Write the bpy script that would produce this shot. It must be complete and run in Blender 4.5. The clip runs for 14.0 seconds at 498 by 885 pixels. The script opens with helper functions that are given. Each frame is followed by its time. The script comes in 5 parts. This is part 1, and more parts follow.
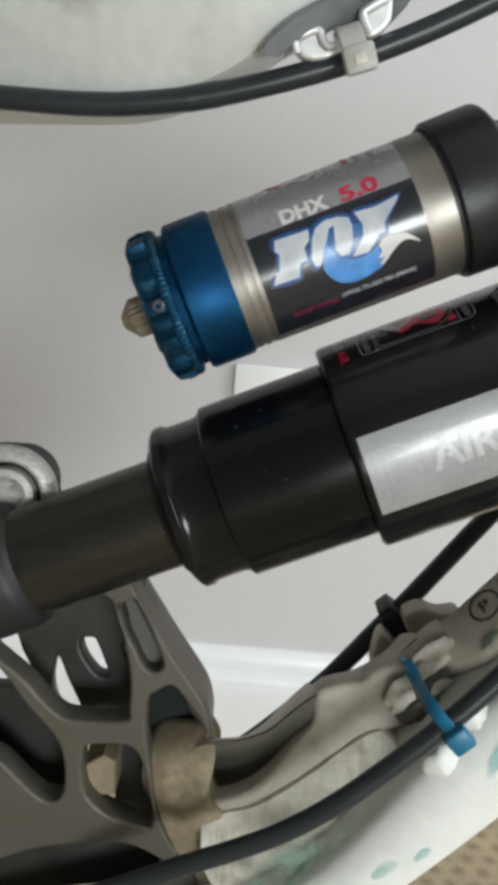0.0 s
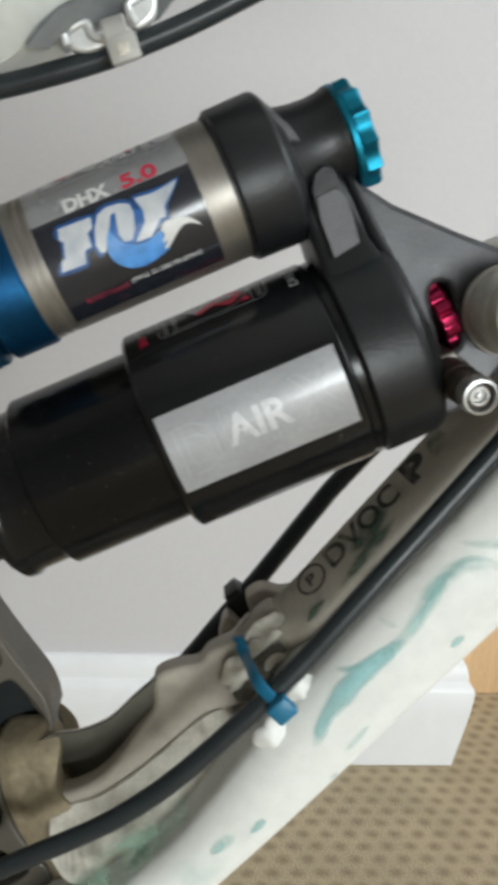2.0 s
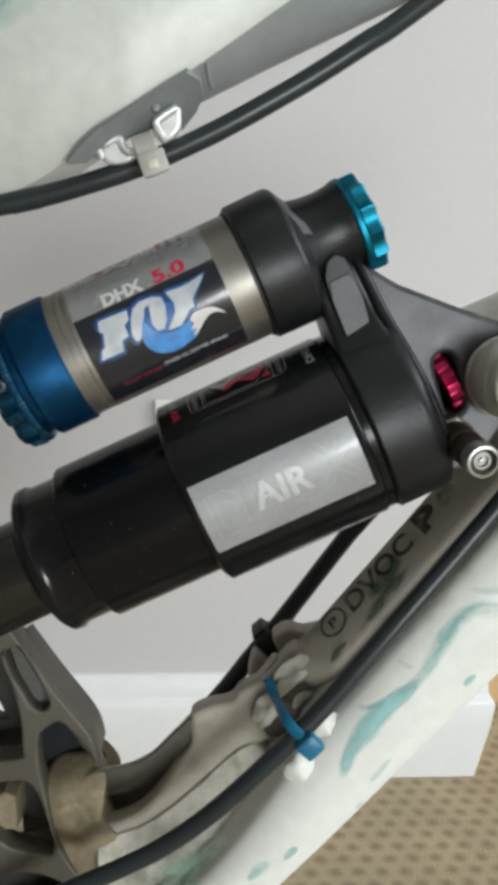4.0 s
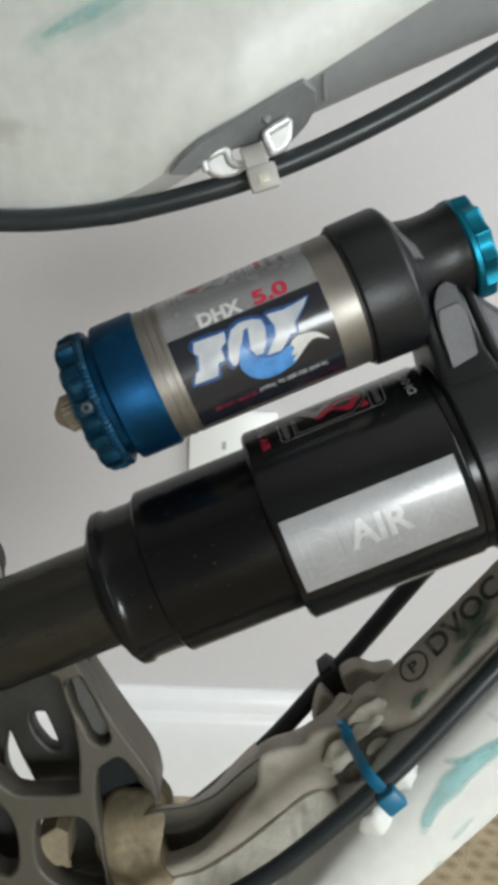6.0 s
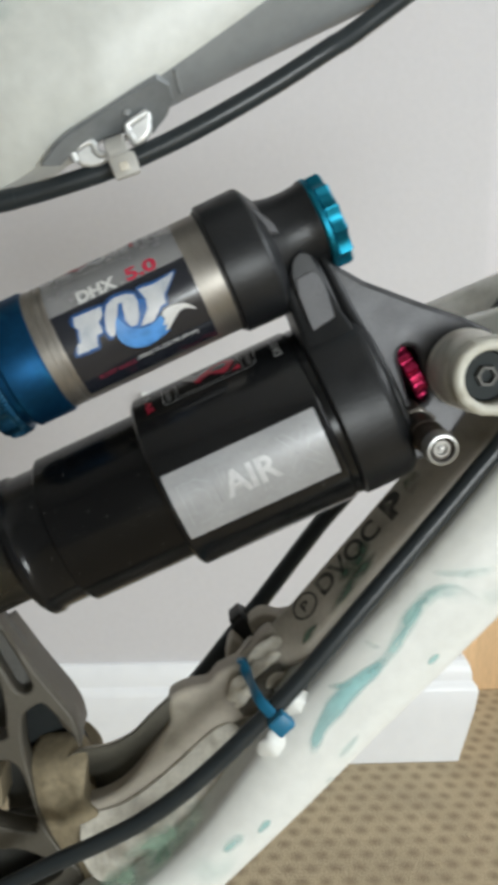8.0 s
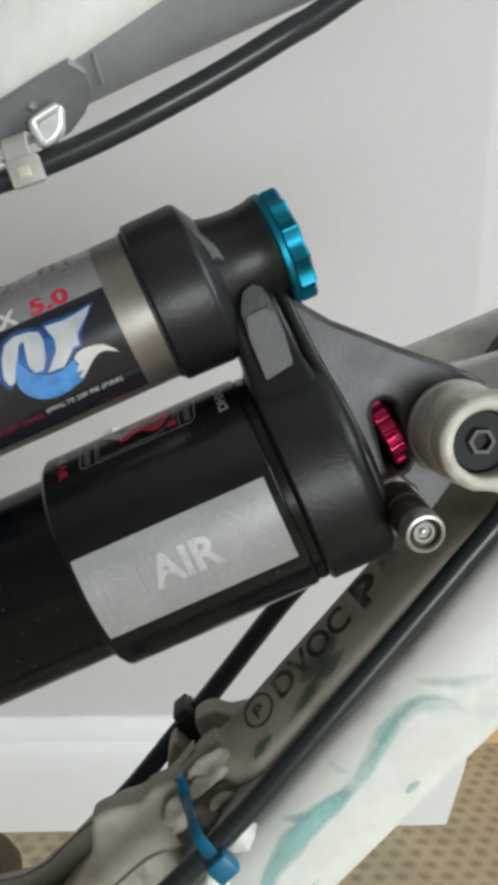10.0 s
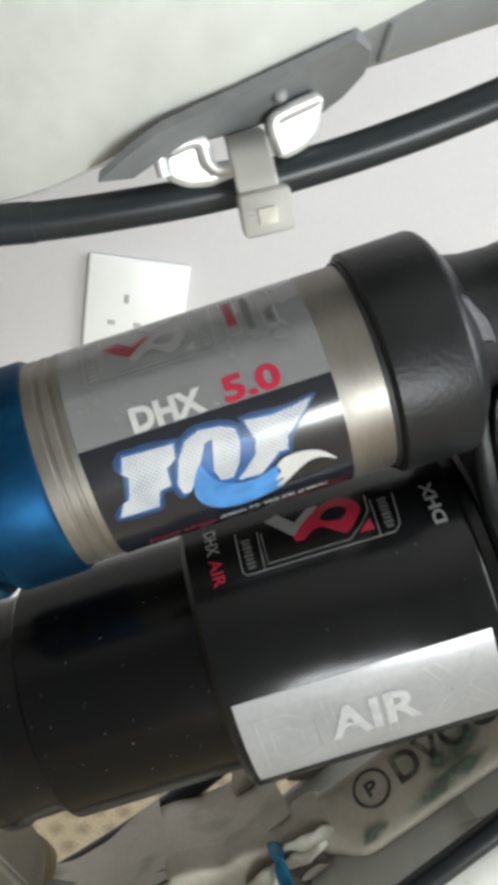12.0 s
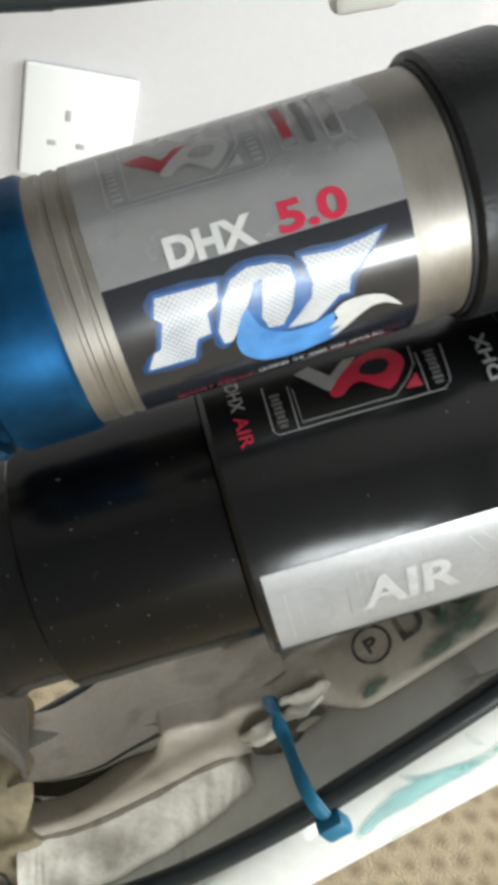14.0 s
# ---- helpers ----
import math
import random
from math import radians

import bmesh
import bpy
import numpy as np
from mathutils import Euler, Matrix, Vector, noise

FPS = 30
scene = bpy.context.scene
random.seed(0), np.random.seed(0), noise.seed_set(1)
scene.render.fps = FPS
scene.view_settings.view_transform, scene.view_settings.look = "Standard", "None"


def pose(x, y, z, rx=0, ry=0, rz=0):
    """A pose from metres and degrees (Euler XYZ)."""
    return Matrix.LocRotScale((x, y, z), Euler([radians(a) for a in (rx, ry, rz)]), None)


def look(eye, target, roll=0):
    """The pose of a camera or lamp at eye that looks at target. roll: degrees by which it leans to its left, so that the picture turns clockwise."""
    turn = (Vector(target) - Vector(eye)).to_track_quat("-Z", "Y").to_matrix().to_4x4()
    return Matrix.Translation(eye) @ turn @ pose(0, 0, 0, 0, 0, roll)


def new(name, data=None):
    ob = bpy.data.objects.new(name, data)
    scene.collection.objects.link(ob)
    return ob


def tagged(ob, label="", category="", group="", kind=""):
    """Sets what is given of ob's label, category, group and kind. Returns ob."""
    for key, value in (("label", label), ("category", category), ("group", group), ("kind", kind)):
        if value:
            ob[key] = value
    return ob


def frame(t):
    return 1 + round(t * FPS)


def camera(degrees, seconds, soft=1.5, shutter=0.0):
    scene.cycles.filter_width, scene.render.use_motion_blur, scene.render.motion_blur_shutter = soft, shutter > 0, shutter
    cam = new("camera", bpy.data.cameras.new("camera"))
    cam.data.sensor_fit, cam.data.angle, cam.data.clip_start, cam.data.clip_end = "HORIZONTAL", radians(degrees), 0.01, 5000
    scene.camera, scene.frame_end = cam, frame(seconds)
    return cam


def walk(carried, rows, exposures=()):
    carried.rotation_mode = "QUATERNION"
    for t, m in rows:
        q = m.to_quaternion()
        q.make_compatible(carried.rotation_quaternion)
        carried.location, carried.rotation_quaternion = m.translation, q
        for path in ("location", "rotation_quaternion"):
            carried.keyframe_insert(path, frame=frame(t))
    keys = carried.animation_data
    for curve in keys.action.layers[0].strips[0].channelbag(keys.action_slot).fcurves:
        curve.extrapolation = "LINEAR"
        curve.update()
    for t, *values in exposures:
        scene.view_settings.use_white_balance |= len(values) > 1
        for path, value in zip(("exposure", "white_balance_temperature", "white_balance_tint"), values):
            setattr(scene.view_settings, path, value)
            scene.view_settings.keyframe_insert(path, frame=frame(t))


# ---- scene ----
cam = camera(32.7, 14.0, soft=5.4, shutter=0.5)
PATH = [
    (0, (0.0351, 0.0134, 0.5129), (0.0242, 1.9646, 0.0739), 4.70),
    (0.5, (0.0401, 0.0150, 0.5112), (0.0525, 1.9708, 0.0933), 4.13),
    (1, (0.0492, 0.0103, 0.5122), (0.0935, 1.9612, 0.0740), 3.93),
    (1.5, (0.0640, 0.0097, 0.5099), (0.1725, 1.9614, 0.0868), 3.29),
    (2, (0.0714, 0.0064, 0.5083), (0.1968, 1.9615, 0.1060), 2.39),
    (2.2, (0.0800, 0.0023, 0.5089), (0.2071, 1.9552, 0.0965), 1.82),
    (4.3, (0.0625, -0.0126, 0.5298), (0.1530, 1.9506, 0.1583), 0.61),
    (4.5, (0.0590, -0.0114, 0.5298), (0.1552, 1.9541, 0.1725), 0.69),
    (5, (0.0492, -0.0082, 0.5305), (0.1262, 1.9603, 0.1852), 1.62),
    (5.5, (0.0458, 0.0037, 0.5295), (0.0950, 1.9726, 0.1818), 2.46),
    (6, (0.0449, 0.0036, 0.5324), (0.1057, 1.9672, 0.1576), 2.87),
    (6.5, (0.0426, 0.0052, 0.5338), (0.0869, 1.9649, 0.1367), 2.92),
    (7, (0.0429, -0.0001, 0.5340), (0.0699, 1.9612, 0.1433), 2.76),
    (7.5, (0.0568, -0.0125, 0.5317), (0.0883, 1.9487, 0.1412), 1.55),
    (8, (0.0729, -0.0234, 0.5304), (0.1820, 1.9322, 0.1257), 0.42),
    (8.2, (0.0768, -0.0243, 0.5301), (0.2092, 1.9304, 0.1284), 0.03),
    (10.3, (0.0890, 0.0304, 0.5321), (0.2240, 1.9970, 0.1939), 1.81),
    (10.5, (0.0852, 0.0288, 0.5318), (0.2440, 1.9900, 0.1732), 2.68),
    (11, (0.0594, 0.0343, 0.5550), (0.2814, 1.9391, -0.0130), 5.05),
    (11.3, (0.0531, 0.0517, 0.5582), (0.2938, 1.9042, -0.1562), 6.15),
    (11.5, (0.0475, 0.0746, 0.5586), (0.3202, 1.8888, -0.2378), 7.09),
    (12, (0.0318, 0.1023, 0.5764), (0.3853, 1.8920, -0.2433), 10.14),
    (12.5, (0.0227, 0.1136, 0.5755), (0.5047, 1.8340, -0.3232), 12.30),
    (13, (0.0307, 0.1307, 0.5558), (0.5220, 1.7696, -0.4798), 13.61),
    (13.5, (0.0171, 0.1319, 0.5609), (0.5390, 1.7039, -0.5600), 14.75),
    (14, (0.0190, 0.1231, 0.5652), (0.5621, 1.6949, -0.5459), 14.90),
]
EXPOSURE = [(0.0, 0.38), (2.0, 0.36), (4.3, 0.34), (8.0, 0.38), (10.5, 0.28), (11.5, 0.52), (12.0, 0.72), (12.5, 0.64), (13.0, 0.72), (14.0, 0.90)]
walk(cam, [(t, look(eye, target, roll)) for t, eye, target, roll in PATH], EXPOSURE)

# ---- light ----
world = bpy.data.worlds.new("sky")
scene.world = world
world.use_nodes = True
wn = world.node_tree.nodes
sky = wn.new("ShaderNodeTexSky")
sky.sky_type, sky.sun_disc, sky.sun_elevation, sky.sun_rotation = "NISHITA", False, radians(40), radians(20)
wn["Background"].inputs["Strength"].default_value = 0.12
world.node_tree.links.new(sky.outputs["Color"], wn["Background"].inputs["Color"])

# daylight that comes in through the window opening behind the viewer
daylight = bpy.data.lights.new("window_daylight", "AREA")
daylight.shape, daylight.size, daylight.size_y = "RECTANGLE", 0.84, 0.42
daylight.energy, daylight.color = 21.0, (0.925, 0.983, 1.0)
lamp = new("window_daylight", daylight)
lamp.matrix_world = look((0.76, -1.66, 0.32), (0.45, 0.0, 0.40))

# added fill lamp at the side, to brighten the wall behind the bicycle
side_light = bpy.data.lights.new("side_fill_light", "AREA")
side_light.shape, side_light.size, side_light.size_y = "RECTANGLE", 1.0, 1.0
side_light.energy, side_light.color = 24.0, (0.93, 0.983, 1.0)
side_lamp = new("side_fill_light", side_light)
side_lamp.matrix_world = look((1.86, -0.15, 1.35), (0.0, 0.4, 0.5))


# ---- mesh tools ----
def finish(name, me, material, parent=None, label="", smooth=38):
    me.name = name
    if material:
        me.materials.clear()
        me.materials.append(material)
    me.polygons.foreach_set("use_smooth", [True] * len(me.polygons))
    me.set_sharp_from_angle(angle=radians(smooth))
    ob = new(name, me)
    if parent:
        ob.parent = parent
    if label:
        tagged(ob, label)
    return ob


def part(name, bm, material, parent=None, label="", smooth=38):
    """One bmesh as one mesh object under a thing."""
    me = bpy.data.meshes.new(name)
    bmesh.ops.recalc_face_normals(bm, faces=bm.faces)
    bm.to_mesh(me)
    bm.free()
    return finish(name, me, material, parent, label, smooth)


def thing(name, label, category, m=None, group="", kind=""):
    ob = new(name)
    ob.empty_display_size = 0.02
    if m is not None:
        ob.matrix_world = m
    return tagged(ob, label, category, group, kind)


def lathe(profile, segs=64, ripple=None):
    """Turns a profile of (along, radius) about the x axis; ripple(angle, i) scales the radius."""
    bm = bmesh.new()
    rings = []
    for i, (a, r) in enumerate(profile):
        if r < 1e-6:
            rings.append([bm.verts.new((a, 0, 0))])
            continue
        ring = []
        for k in range(segs):
            th = 2 * math.pi * k / segs
            s = ripple(th, i) if ripple else 1.0
            ring.append(bm.verts.new((a, -r * s * math.cos(th), r * s * math.sin(th))))
        rings.append(ring)
    for p, q in zip(rings, rings[1:]):
        for k in range(segs):
            j = (k + 1) % segs
            if len(p) == 1 and len(q) == 1:
                continue
            if len(p) == 1:
                bm.faces.new((p[0], q[j], q[k]))
            elif len(q) == 1:
                bm.faces.new((p[k], p[j], q[0]))
            else:
                bm.faces.new((p[k], p[j], q[j], q[k]))
    return bm


def shift(bm, m):
    bmesh.ops.transform(bm, matrix=m, verts=bm.verts)
    return bm


def glide(points, n=8, closed=False):
    """Points along a smooth line through the given ones."""
    pts = [Vector(p) for p in points]
    out = []
    count = len(pts)
    for i in range(count if closed else count - 1):
        if closed:
            a, b, c, d = (pts[(i + k) % count] for k in (-1, 0, 1, 2))
        else:
            b, c = pts[i], pts[i + 1]
            a = pts[i - 1] if i else b * 2 - c
            d = pts[i + 2] if i + 2 < count else c * 2 - b
        for k in range(n):
            t = k / n
            out.append(0.5 * ((2 * b) + (c - a) * t + (2 * a - 5 * b + 4 * c - d) * t * t + (3 * b - a - 3 * c + d) * t ** 3))
    if not closed:
        out.append(pts[-1])
    return out


def sweep(points, radius, segs=20, n=8, wobble=0.0, flat=1.0):
    """A round rod along a smooth line."""
    line = glide(points, n)
    bm = bmesh.new()
    rings = []
    up = Vector((0, -1, 0))
    for i, p in enumerate(line):
        d = (line[min(i + 1, len(line) - 1)] - line[max(i - 1, 0)]).normalized()
        side = d.cross(up).normalized()
        top = side.cross(d).normalized()
        r = radius(i / (len(line) - 1)) if callable(radius) else radius
        ring = []
        for k in range(segs):
            th = 2 * math.pi * k / segs
            q = p + (side * math.cos(th) + top * math.sin(th) * flat) * r
            if wobble:
                q += noise.noise_vector(q * 260) * wobble
            ring.append(bm.verts.new(q))
        rings.append(ring)
    for p, q in zip(rings, rings[1:]):
        for k in range(segs):
            bm.faces.new((p[k], p[(k + 1) % segs], q[(k + 1) % segs], q[k]))
    bm.faces.new(rings[0][::-1])
    bm.faces.new(rings[-1])
    return bm


def loft(rings, cap=True):
    bm = bmesh.new()
    vs = [[bm.verts.new(p) for p in ring] for ring in rings]
    n = len(vs[0])
    for p, q in zip(vs, vs[1:]):
        for k in range(n):
            bm.faces.new((p[k], p[(k + 1) % n], q[(k + 1) % n], q[k]))
    if cap:
        bm.faces.new(vs[0][::-1])
        bm.faces.new(vs[-1])
    return bm


def plate(name, outlines, y0, y1, bevel, material, parent, label="", round_n=5, m=None):
    """A plate in the x-z plane from y0 to y1: the first outline is its edge, the others are openings."""
    cu = bpy.data.curves.new(name, "CURVE")
    cu.dimensions, cu.fill_mode = "2D", "BOTH"
    cu.extrude, cu.bevel_depth, cu.bevel_resolution = max((y1 - y0) / 2 - bevel, 1e-5), bevel, 2
    cu.offset = -bevel
    for line in outlines:
        pts = glide([(x, z, 0) for x, z in line], round_n, True) if round_n else [Vector((x, z, 0)) for x, z in line]
        sp = cu.splines.new("POLY")
        sp.points.add(len(pts) - 1)
        for p, q in zip(sp.points, pts):
            p.co = (*q, 1)
        sp.use_cyclic_u = True
    ob = bpy.data.objects.new(name, cu)
    scene.collection.objects.link(ob)
    bpy.context.view_layer.update()
    me = bpy.data.meshes.new_from_object(ob.evaluated_get(bpy.context.evaluated_depsgraph_get()))
    bpy.data.objects.remove(ob)
    bpy.data.curves.remove(cu)
    me.transform((m or Matrix()) @ Matrix(((1, 0, 0, 0), (0, 0, -1, (y0 + y1) / 2), (0, 1, 0, 0), (0, 0, 0, 1))))
    return finish(name, me, material, parent, label, 30)


def rounded(points, radius, n=4):
    """A polygon whose corners are rounded."""
    out = []
    count = len(points)
    for i in range(count):
        p, a, b = Vector(points[i]), Vector(points[i - 1]), Vector(points[(i + 1) % count])
        r = min(radius, (a - p).length * 0.45, (b - p).length * 0.45)
        s, e = p + (a - p).normalized() * r, p + (b - p).normalized() * r
        for k in range(n + 1):
            t = k / n
            out.append(tuple((1 - t) ** 2 * s + 2 * t * (1 - t) * p + t * t * e))
    return out


def box(lo, hi, bevel=0.0, segs=2):
    bm = bmesh.new()
    bmesh.ops.create_cube(bm, size=1)
    for v in bm.verts:
        v.co = Vector([(l + h) / 2 + c * (h - l) for l, h, c in zip(lo, hi, v.co)])
    if bevel:
        bmesh.ops.bevel(bm, geom=bm.edges[:], offset=bevel, segments=segs, profile=0.5, affect="EDGES")
    return bm


def flat_text(body, size, bold=0.0, shear=0.0):
    """The letters as flat triangles, in a plane: a list of places and a list of faces, and their width."""
    cu = bpy.data.curves.new("letters", "FONT")
    cu.body, cu.size, cu.offset, cu.shear, cu.resolution_u = body, size, bold, shear, 4
    ob = bpy.data.objects.new("letters", cu)
    scene.collection.objects.link(ob)
    bpy.context.view_layer.update()
    me = bpy.data.meshes.new_from_object(ob.evaluated_get(bpy.context.evaluated_depsgraph_get()))
    bpy.data.objects.remove(ob)
    bpy.data.curves.remove(cu)
    places = [v.co.copy() for v in me.vertices]
    faces = [tuple(p.vertices) for p in me.polygons]
    bpy.data.meshes.remove(me)
    return places, faces


def fit_text(body, x0, x1, y0, y1, bold=0.02, shear=0.0, turn=0):
    """Letters made to fill the box x0..x1, y0..y1; turn: quarter turns."""
    places, faces = flat_text(body, 1.0, bold, shear)
    for _ in range(turn % 4):
        places = [Vector((-p.y, p.x, 0)) for p in places]
    lo = [min(p[i] for p in places) for i in (0, 1)]
    hi = [max(p[i] for p in places) for i in (0, 1)]
    return [Vector((x0 + (p.x - lo[0]) / (hi[0] - lo[0]) * (x1 - x0), y0 + (p.y - lo[1]) / (hi[1] - lo[1]) * (y1 - y0), 0)) for p in places], faces


def shape(points, n=0):
    """A flat filled outline."""
    pts = glide([(x, y, 0) for x, y in points], n, True) if n else [Vector((x, y, 0)) for x, y in points]
    bm = bmesh.new()
    f = bm.faces.new([bm.verts.new(p) for p in pts])
    bmesh.ops.triangulate(bm, faces=[f])
    bm.verts.index_update()
    out = [v.co.copy() for v in bm.verts], [tuple(v.index for v in f.verts) for f in bm.faces]
    bm.free()
    return out


def stroke(points, w, closed=True):
    """A thin line of width w along an outline."""
    pts = [Vector((x, y, 0)) for x, y in points]
    places, faces = [], []
    n = len(pts)
    for i in range(n):
        a, b = pts[i - 1] if (i or closed) else pts[i], pts[(i + 1) % n] if (i < n - 1 or closed) else pts[i]
        d = (b - a).normalized()
        s = Vector((-d.y, d.x, 0)) * w / 2
        places += [pts[i] + s, pts[i] - s]
    for i in range(n if closed else n - 1):
        j = (i + 1) % n
        faces.append((2 * i, 2 * i + 1, 2 * j + 1, 2 * j))
    return places, faces


def wrap(name, flat, r, lift, material, parent, centre, label=""):
    """Lays a flat shape (along the axis, arc length up from the front line) onto a round body of radius r."""
    places, faces = flat
    bm = bmesh.new()
    vs = [bm.verts.new(p) for p in places]
    for f in faces:
        if len(set(f)) == len(f):
            try:
                bm.faces.new([vs[i] for i in f])
            except ValueError:
                pass
    step = 0.0016
    for _ in range(4):
        long_edges = [e for e in bm.edges if abs(e.verts[0].co.y - e.verts[1].co.y) > step]
        if not long_edges:
            break
        bmesh.ops.subdivide_edges(bm, edges=long_edges, cuts=1)
        bmesh.ops.triangulate(bm, faces=bm.faces[:])
    for v in bm.verts:
        th = v.co.y / r
        v.co = Vector((v.co.x + centre[0], centre[1] - (r + lift) * math.cos(th), centre[2] + (r + lift) * math.sin(th)))
    me = bpy.data.meshes.new(name)
    bm.normal_update()
    bm.to_mesh(me)
    bm.free()
    me.flip_normals() if me.polygons and sum(p.normal.y for p in me.polygons) > 0 else None
    return finish(name, me, material, parent, label, 60)


def band(x0, x1, a0, a1, r, n=24):
    """A flat strip for wrap(), from angle a0 to a1 degrees above the front line."""
    places = [Vector((x, r * radians(a0 + (a1 - a0) * k / n), 0)) for k in range(n + 1) for x in (x0, x1)]
    faces = [(2 * k, 2 * k + 1, 2 * k + 3, 2 * k + 2) for k in range(n)]
    return places, faces


# ---- materials ----
def material(name, colour, rough=0.5, metal=0.0, var=0.12, coarse=12.0, fine=300.0, bump=0.1, depth=0.0002,
             dirt=None, dirt_amount=0.5, dirt_scale=25.0, coat=0.0, rough_var=0.15, stretch=None, spec=0.5, trans=0.0, alpha=None):
    """A surface with stains at a coarse scale, grain at a fine one, and a second colour in patches."""
    mt = bpy.data.materials.new(name)
    mt.use_nodes = True
    nt = mt.node_tree
    N, L = nt.nodes, nt.links
    bs = N["Principled BSDF"]
    tc = N.new("ShaderNodeTexCoord")
    vec = tc.outputs["Object"]
    if stretch:
        mp = N.new("ShaderNodeMapping")
        mp.inputs["Scale"].default_value = stretch
        L.new(vec, mp.inputs["Vector"])
        vec = mp.outputs["Vector"]

    def noisy(scale, detail=5.0):
        t = N.new("ShaderNodeTexNoise")
        t.inputs["Scale"].default_value, t.inputs["Detail"].default_value = scale, detail
        L.new(vec, t.inputs["Vector"])
        return t.outputs["Fac"]

    big, small = noisy(coarse), noisy(fine, 3.0)
    mix = N.new("ShaderNodeMath")
    mix.operation = "ADD"
    L.new(big, mix.inputs[0])
    L.new(small, mix.inputs[1])
    ramp = N.new("ShaderNodeMapRange")
    ramp.inputs["From Min"].default_value, ramp.inputs["From Max"].default_value = 0.6, 1.4
    ramp.inputs["To Min"].default_value, ramp.inputs["To Max"].default_value = 1 - var, 1 + var
    L.new(mix.outputs[0], ramp.inputs["Value"])
    tone = N.new("ShaderNodeVectorMath")
    tone.operation = "SCALE"
    tone.inputs[0].default_value = colour
    L.new(ramp.outputs["Result"], tone.inputs["Scale"])
    out = tone.outputs["Vector"]
    if dirt:
        patch = noisy(dirt_scale, 8.0)
        edge = N.new("ShaderNodeMapRange")
        edge.interpolation_type = "SMOOTHSTEP"
        edge.inputs["From Min"].default_value, edge.inputs["From Max"].default_value = 0.5, 0.72
        edge.inputs["To Max"].default_value = dirt_amount
        L.new(patch, edge.inputs["Value"])
        mc = N.new("ShaderNodeMix")
        mc.data_type = "RGBA"
        L.new(edge.outputs["Result"], mc.inputs["Factor"])
        L.new(out, mc.inputs[6])
        mc.inputs[7].default_value = (*dirt, 1)
        out = mc.outputs[2]
    L.new(out, bs.inputs["Base Color"])
    rr = N.new("ShaderNodeMapRange")
    rr.inputs["From Min"].default_value, rr.inputs["From Max"].default_value = 0.3, 0.7
    rr.inputs["To Min"].default_value, rr.inputs["To Max"].default_value = rough * (1 - rough_var), min(1, rough * (1 + rough_var))
    L.new(big, rr.inputs["Value"])
    L.new(rr.outputs["Result"], bs.inputs["Roughness"])
    bs.inputs["Metallic"].default_value = metal
    bs.inputs["Coat Weight"].default_value = coat
    bs.inputs["Coat Roughness"].default_value = 0.12
    bs.inputs["Specular IOR Level"].default_value = spec
    bs.inputs["Transmission Weight"].default_value = trans
    if alpha:
        ar = N.new("ShaderNodeMapRange")
        ar.interpolation_type = "SMOOTHSTEP"
        ar.inputs["From Min"].default_value, ar.inputs["From Max"].default_value = 0.35, 0.65
        ar.inputs["To Min"].default_value, ar.inputs["To Max"].default_value = alpha
        L.new(noisy(dirt_scale, 6.0), ar.inputs["Value"])
        cover = N.new("ShaderNodeAttribute")
        cover.attribute_name = "cover"
        thin = N.new("ShaderNodeMath")
        thin.operation = "MULTIPLY"
        L.new(ar.outputs["Result"], thin.inputs[0])
        L.new(cover.outputs["Fac"], thin.inputs[1])
        L.new(thin.outputs[0], bs.inputs["Alpha"])
    if bump:
        bp = N.new("ShaderNodeBump")
        bp.inputs["Strength"].default_value, bp.inputs["Distance"].default_value = bump, depth
        L.new(small, bp.inputs["Height"])
        L.new(bp.outputs["Normal"], bs.inputs["Normal"])
    return mt


WALL = material("wall_paint", (0.605, 0.588, 0.594), 0.75, var=0.03, coarse=3, fine=160, bump=0.1, depth=0.0006)
# the unseen ceiling is white so that it fills from above
CEILING = material("ceiling_paint", (0.82, 0.82, 0.81), 0.85, var=0.03, coarse=3, fine=160, bump=0.2, depth=0.0006)
# grey of the unseen walls, set by how much light they should bounce
BOUNCE_GREY = material("bounce_grey", (0.42, 0.42, 0.41), 0.8, var=0.05, coarse=3, fine=160, bump=0.2, depth=0.0006)
GLOSS_WHITE = material("skirting_gloss", (0.83, 0.835, 0.84), 0.3, var=0.03, coarse=4, fine=60, bump=0.05)
PLASTIC_WHITE = material("socket_plastic", (0.86, 0.87, 0.85), 0.3, var=0.02, bump=0.02)
FRAME = material("frame_paint", (0.76, 0.77, 0.735), 0.44, var=0.08, coarse=18, fine=220, bump=0.1, depth=0.0003,
                 dirt=(0.56, 0.565, 0.51), dirt_amount=0.4, dirt_scale=22, coat=0.04)
# frame paint copied darker, the upper tube's dimmer light put into its colour
FRAME_DIMMED = material("dimmed_frame_paint", (0.60, 0.617, 0.585), 0.42, var=0.10, coarse=14, fine=220, bump=0.1, depth=0.0003,
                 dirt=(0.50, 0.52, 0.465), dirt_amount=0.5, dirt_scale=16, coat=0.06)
ARM = material("swingarm_paint", (0.425, 0.386, 0.322), 0.55, metal=0.05, var=0.12, coarse=60, fine=500, bump=0.2, depth=0.0002,
               dirt=(0.2, 0.185, 0.14), dirt_amount=0.6, dirt_scale=60)
LINK = material("link_anodised", (0.098, 0.089, 0.071), 0.5, metal=0.2, var=0.14, coarse=50, fine=600, bump=0.15, depth=0.0002,
                dirt=(0.09, 0.08, 0.058), dirt_amount=0.5, dirt_scale=60)
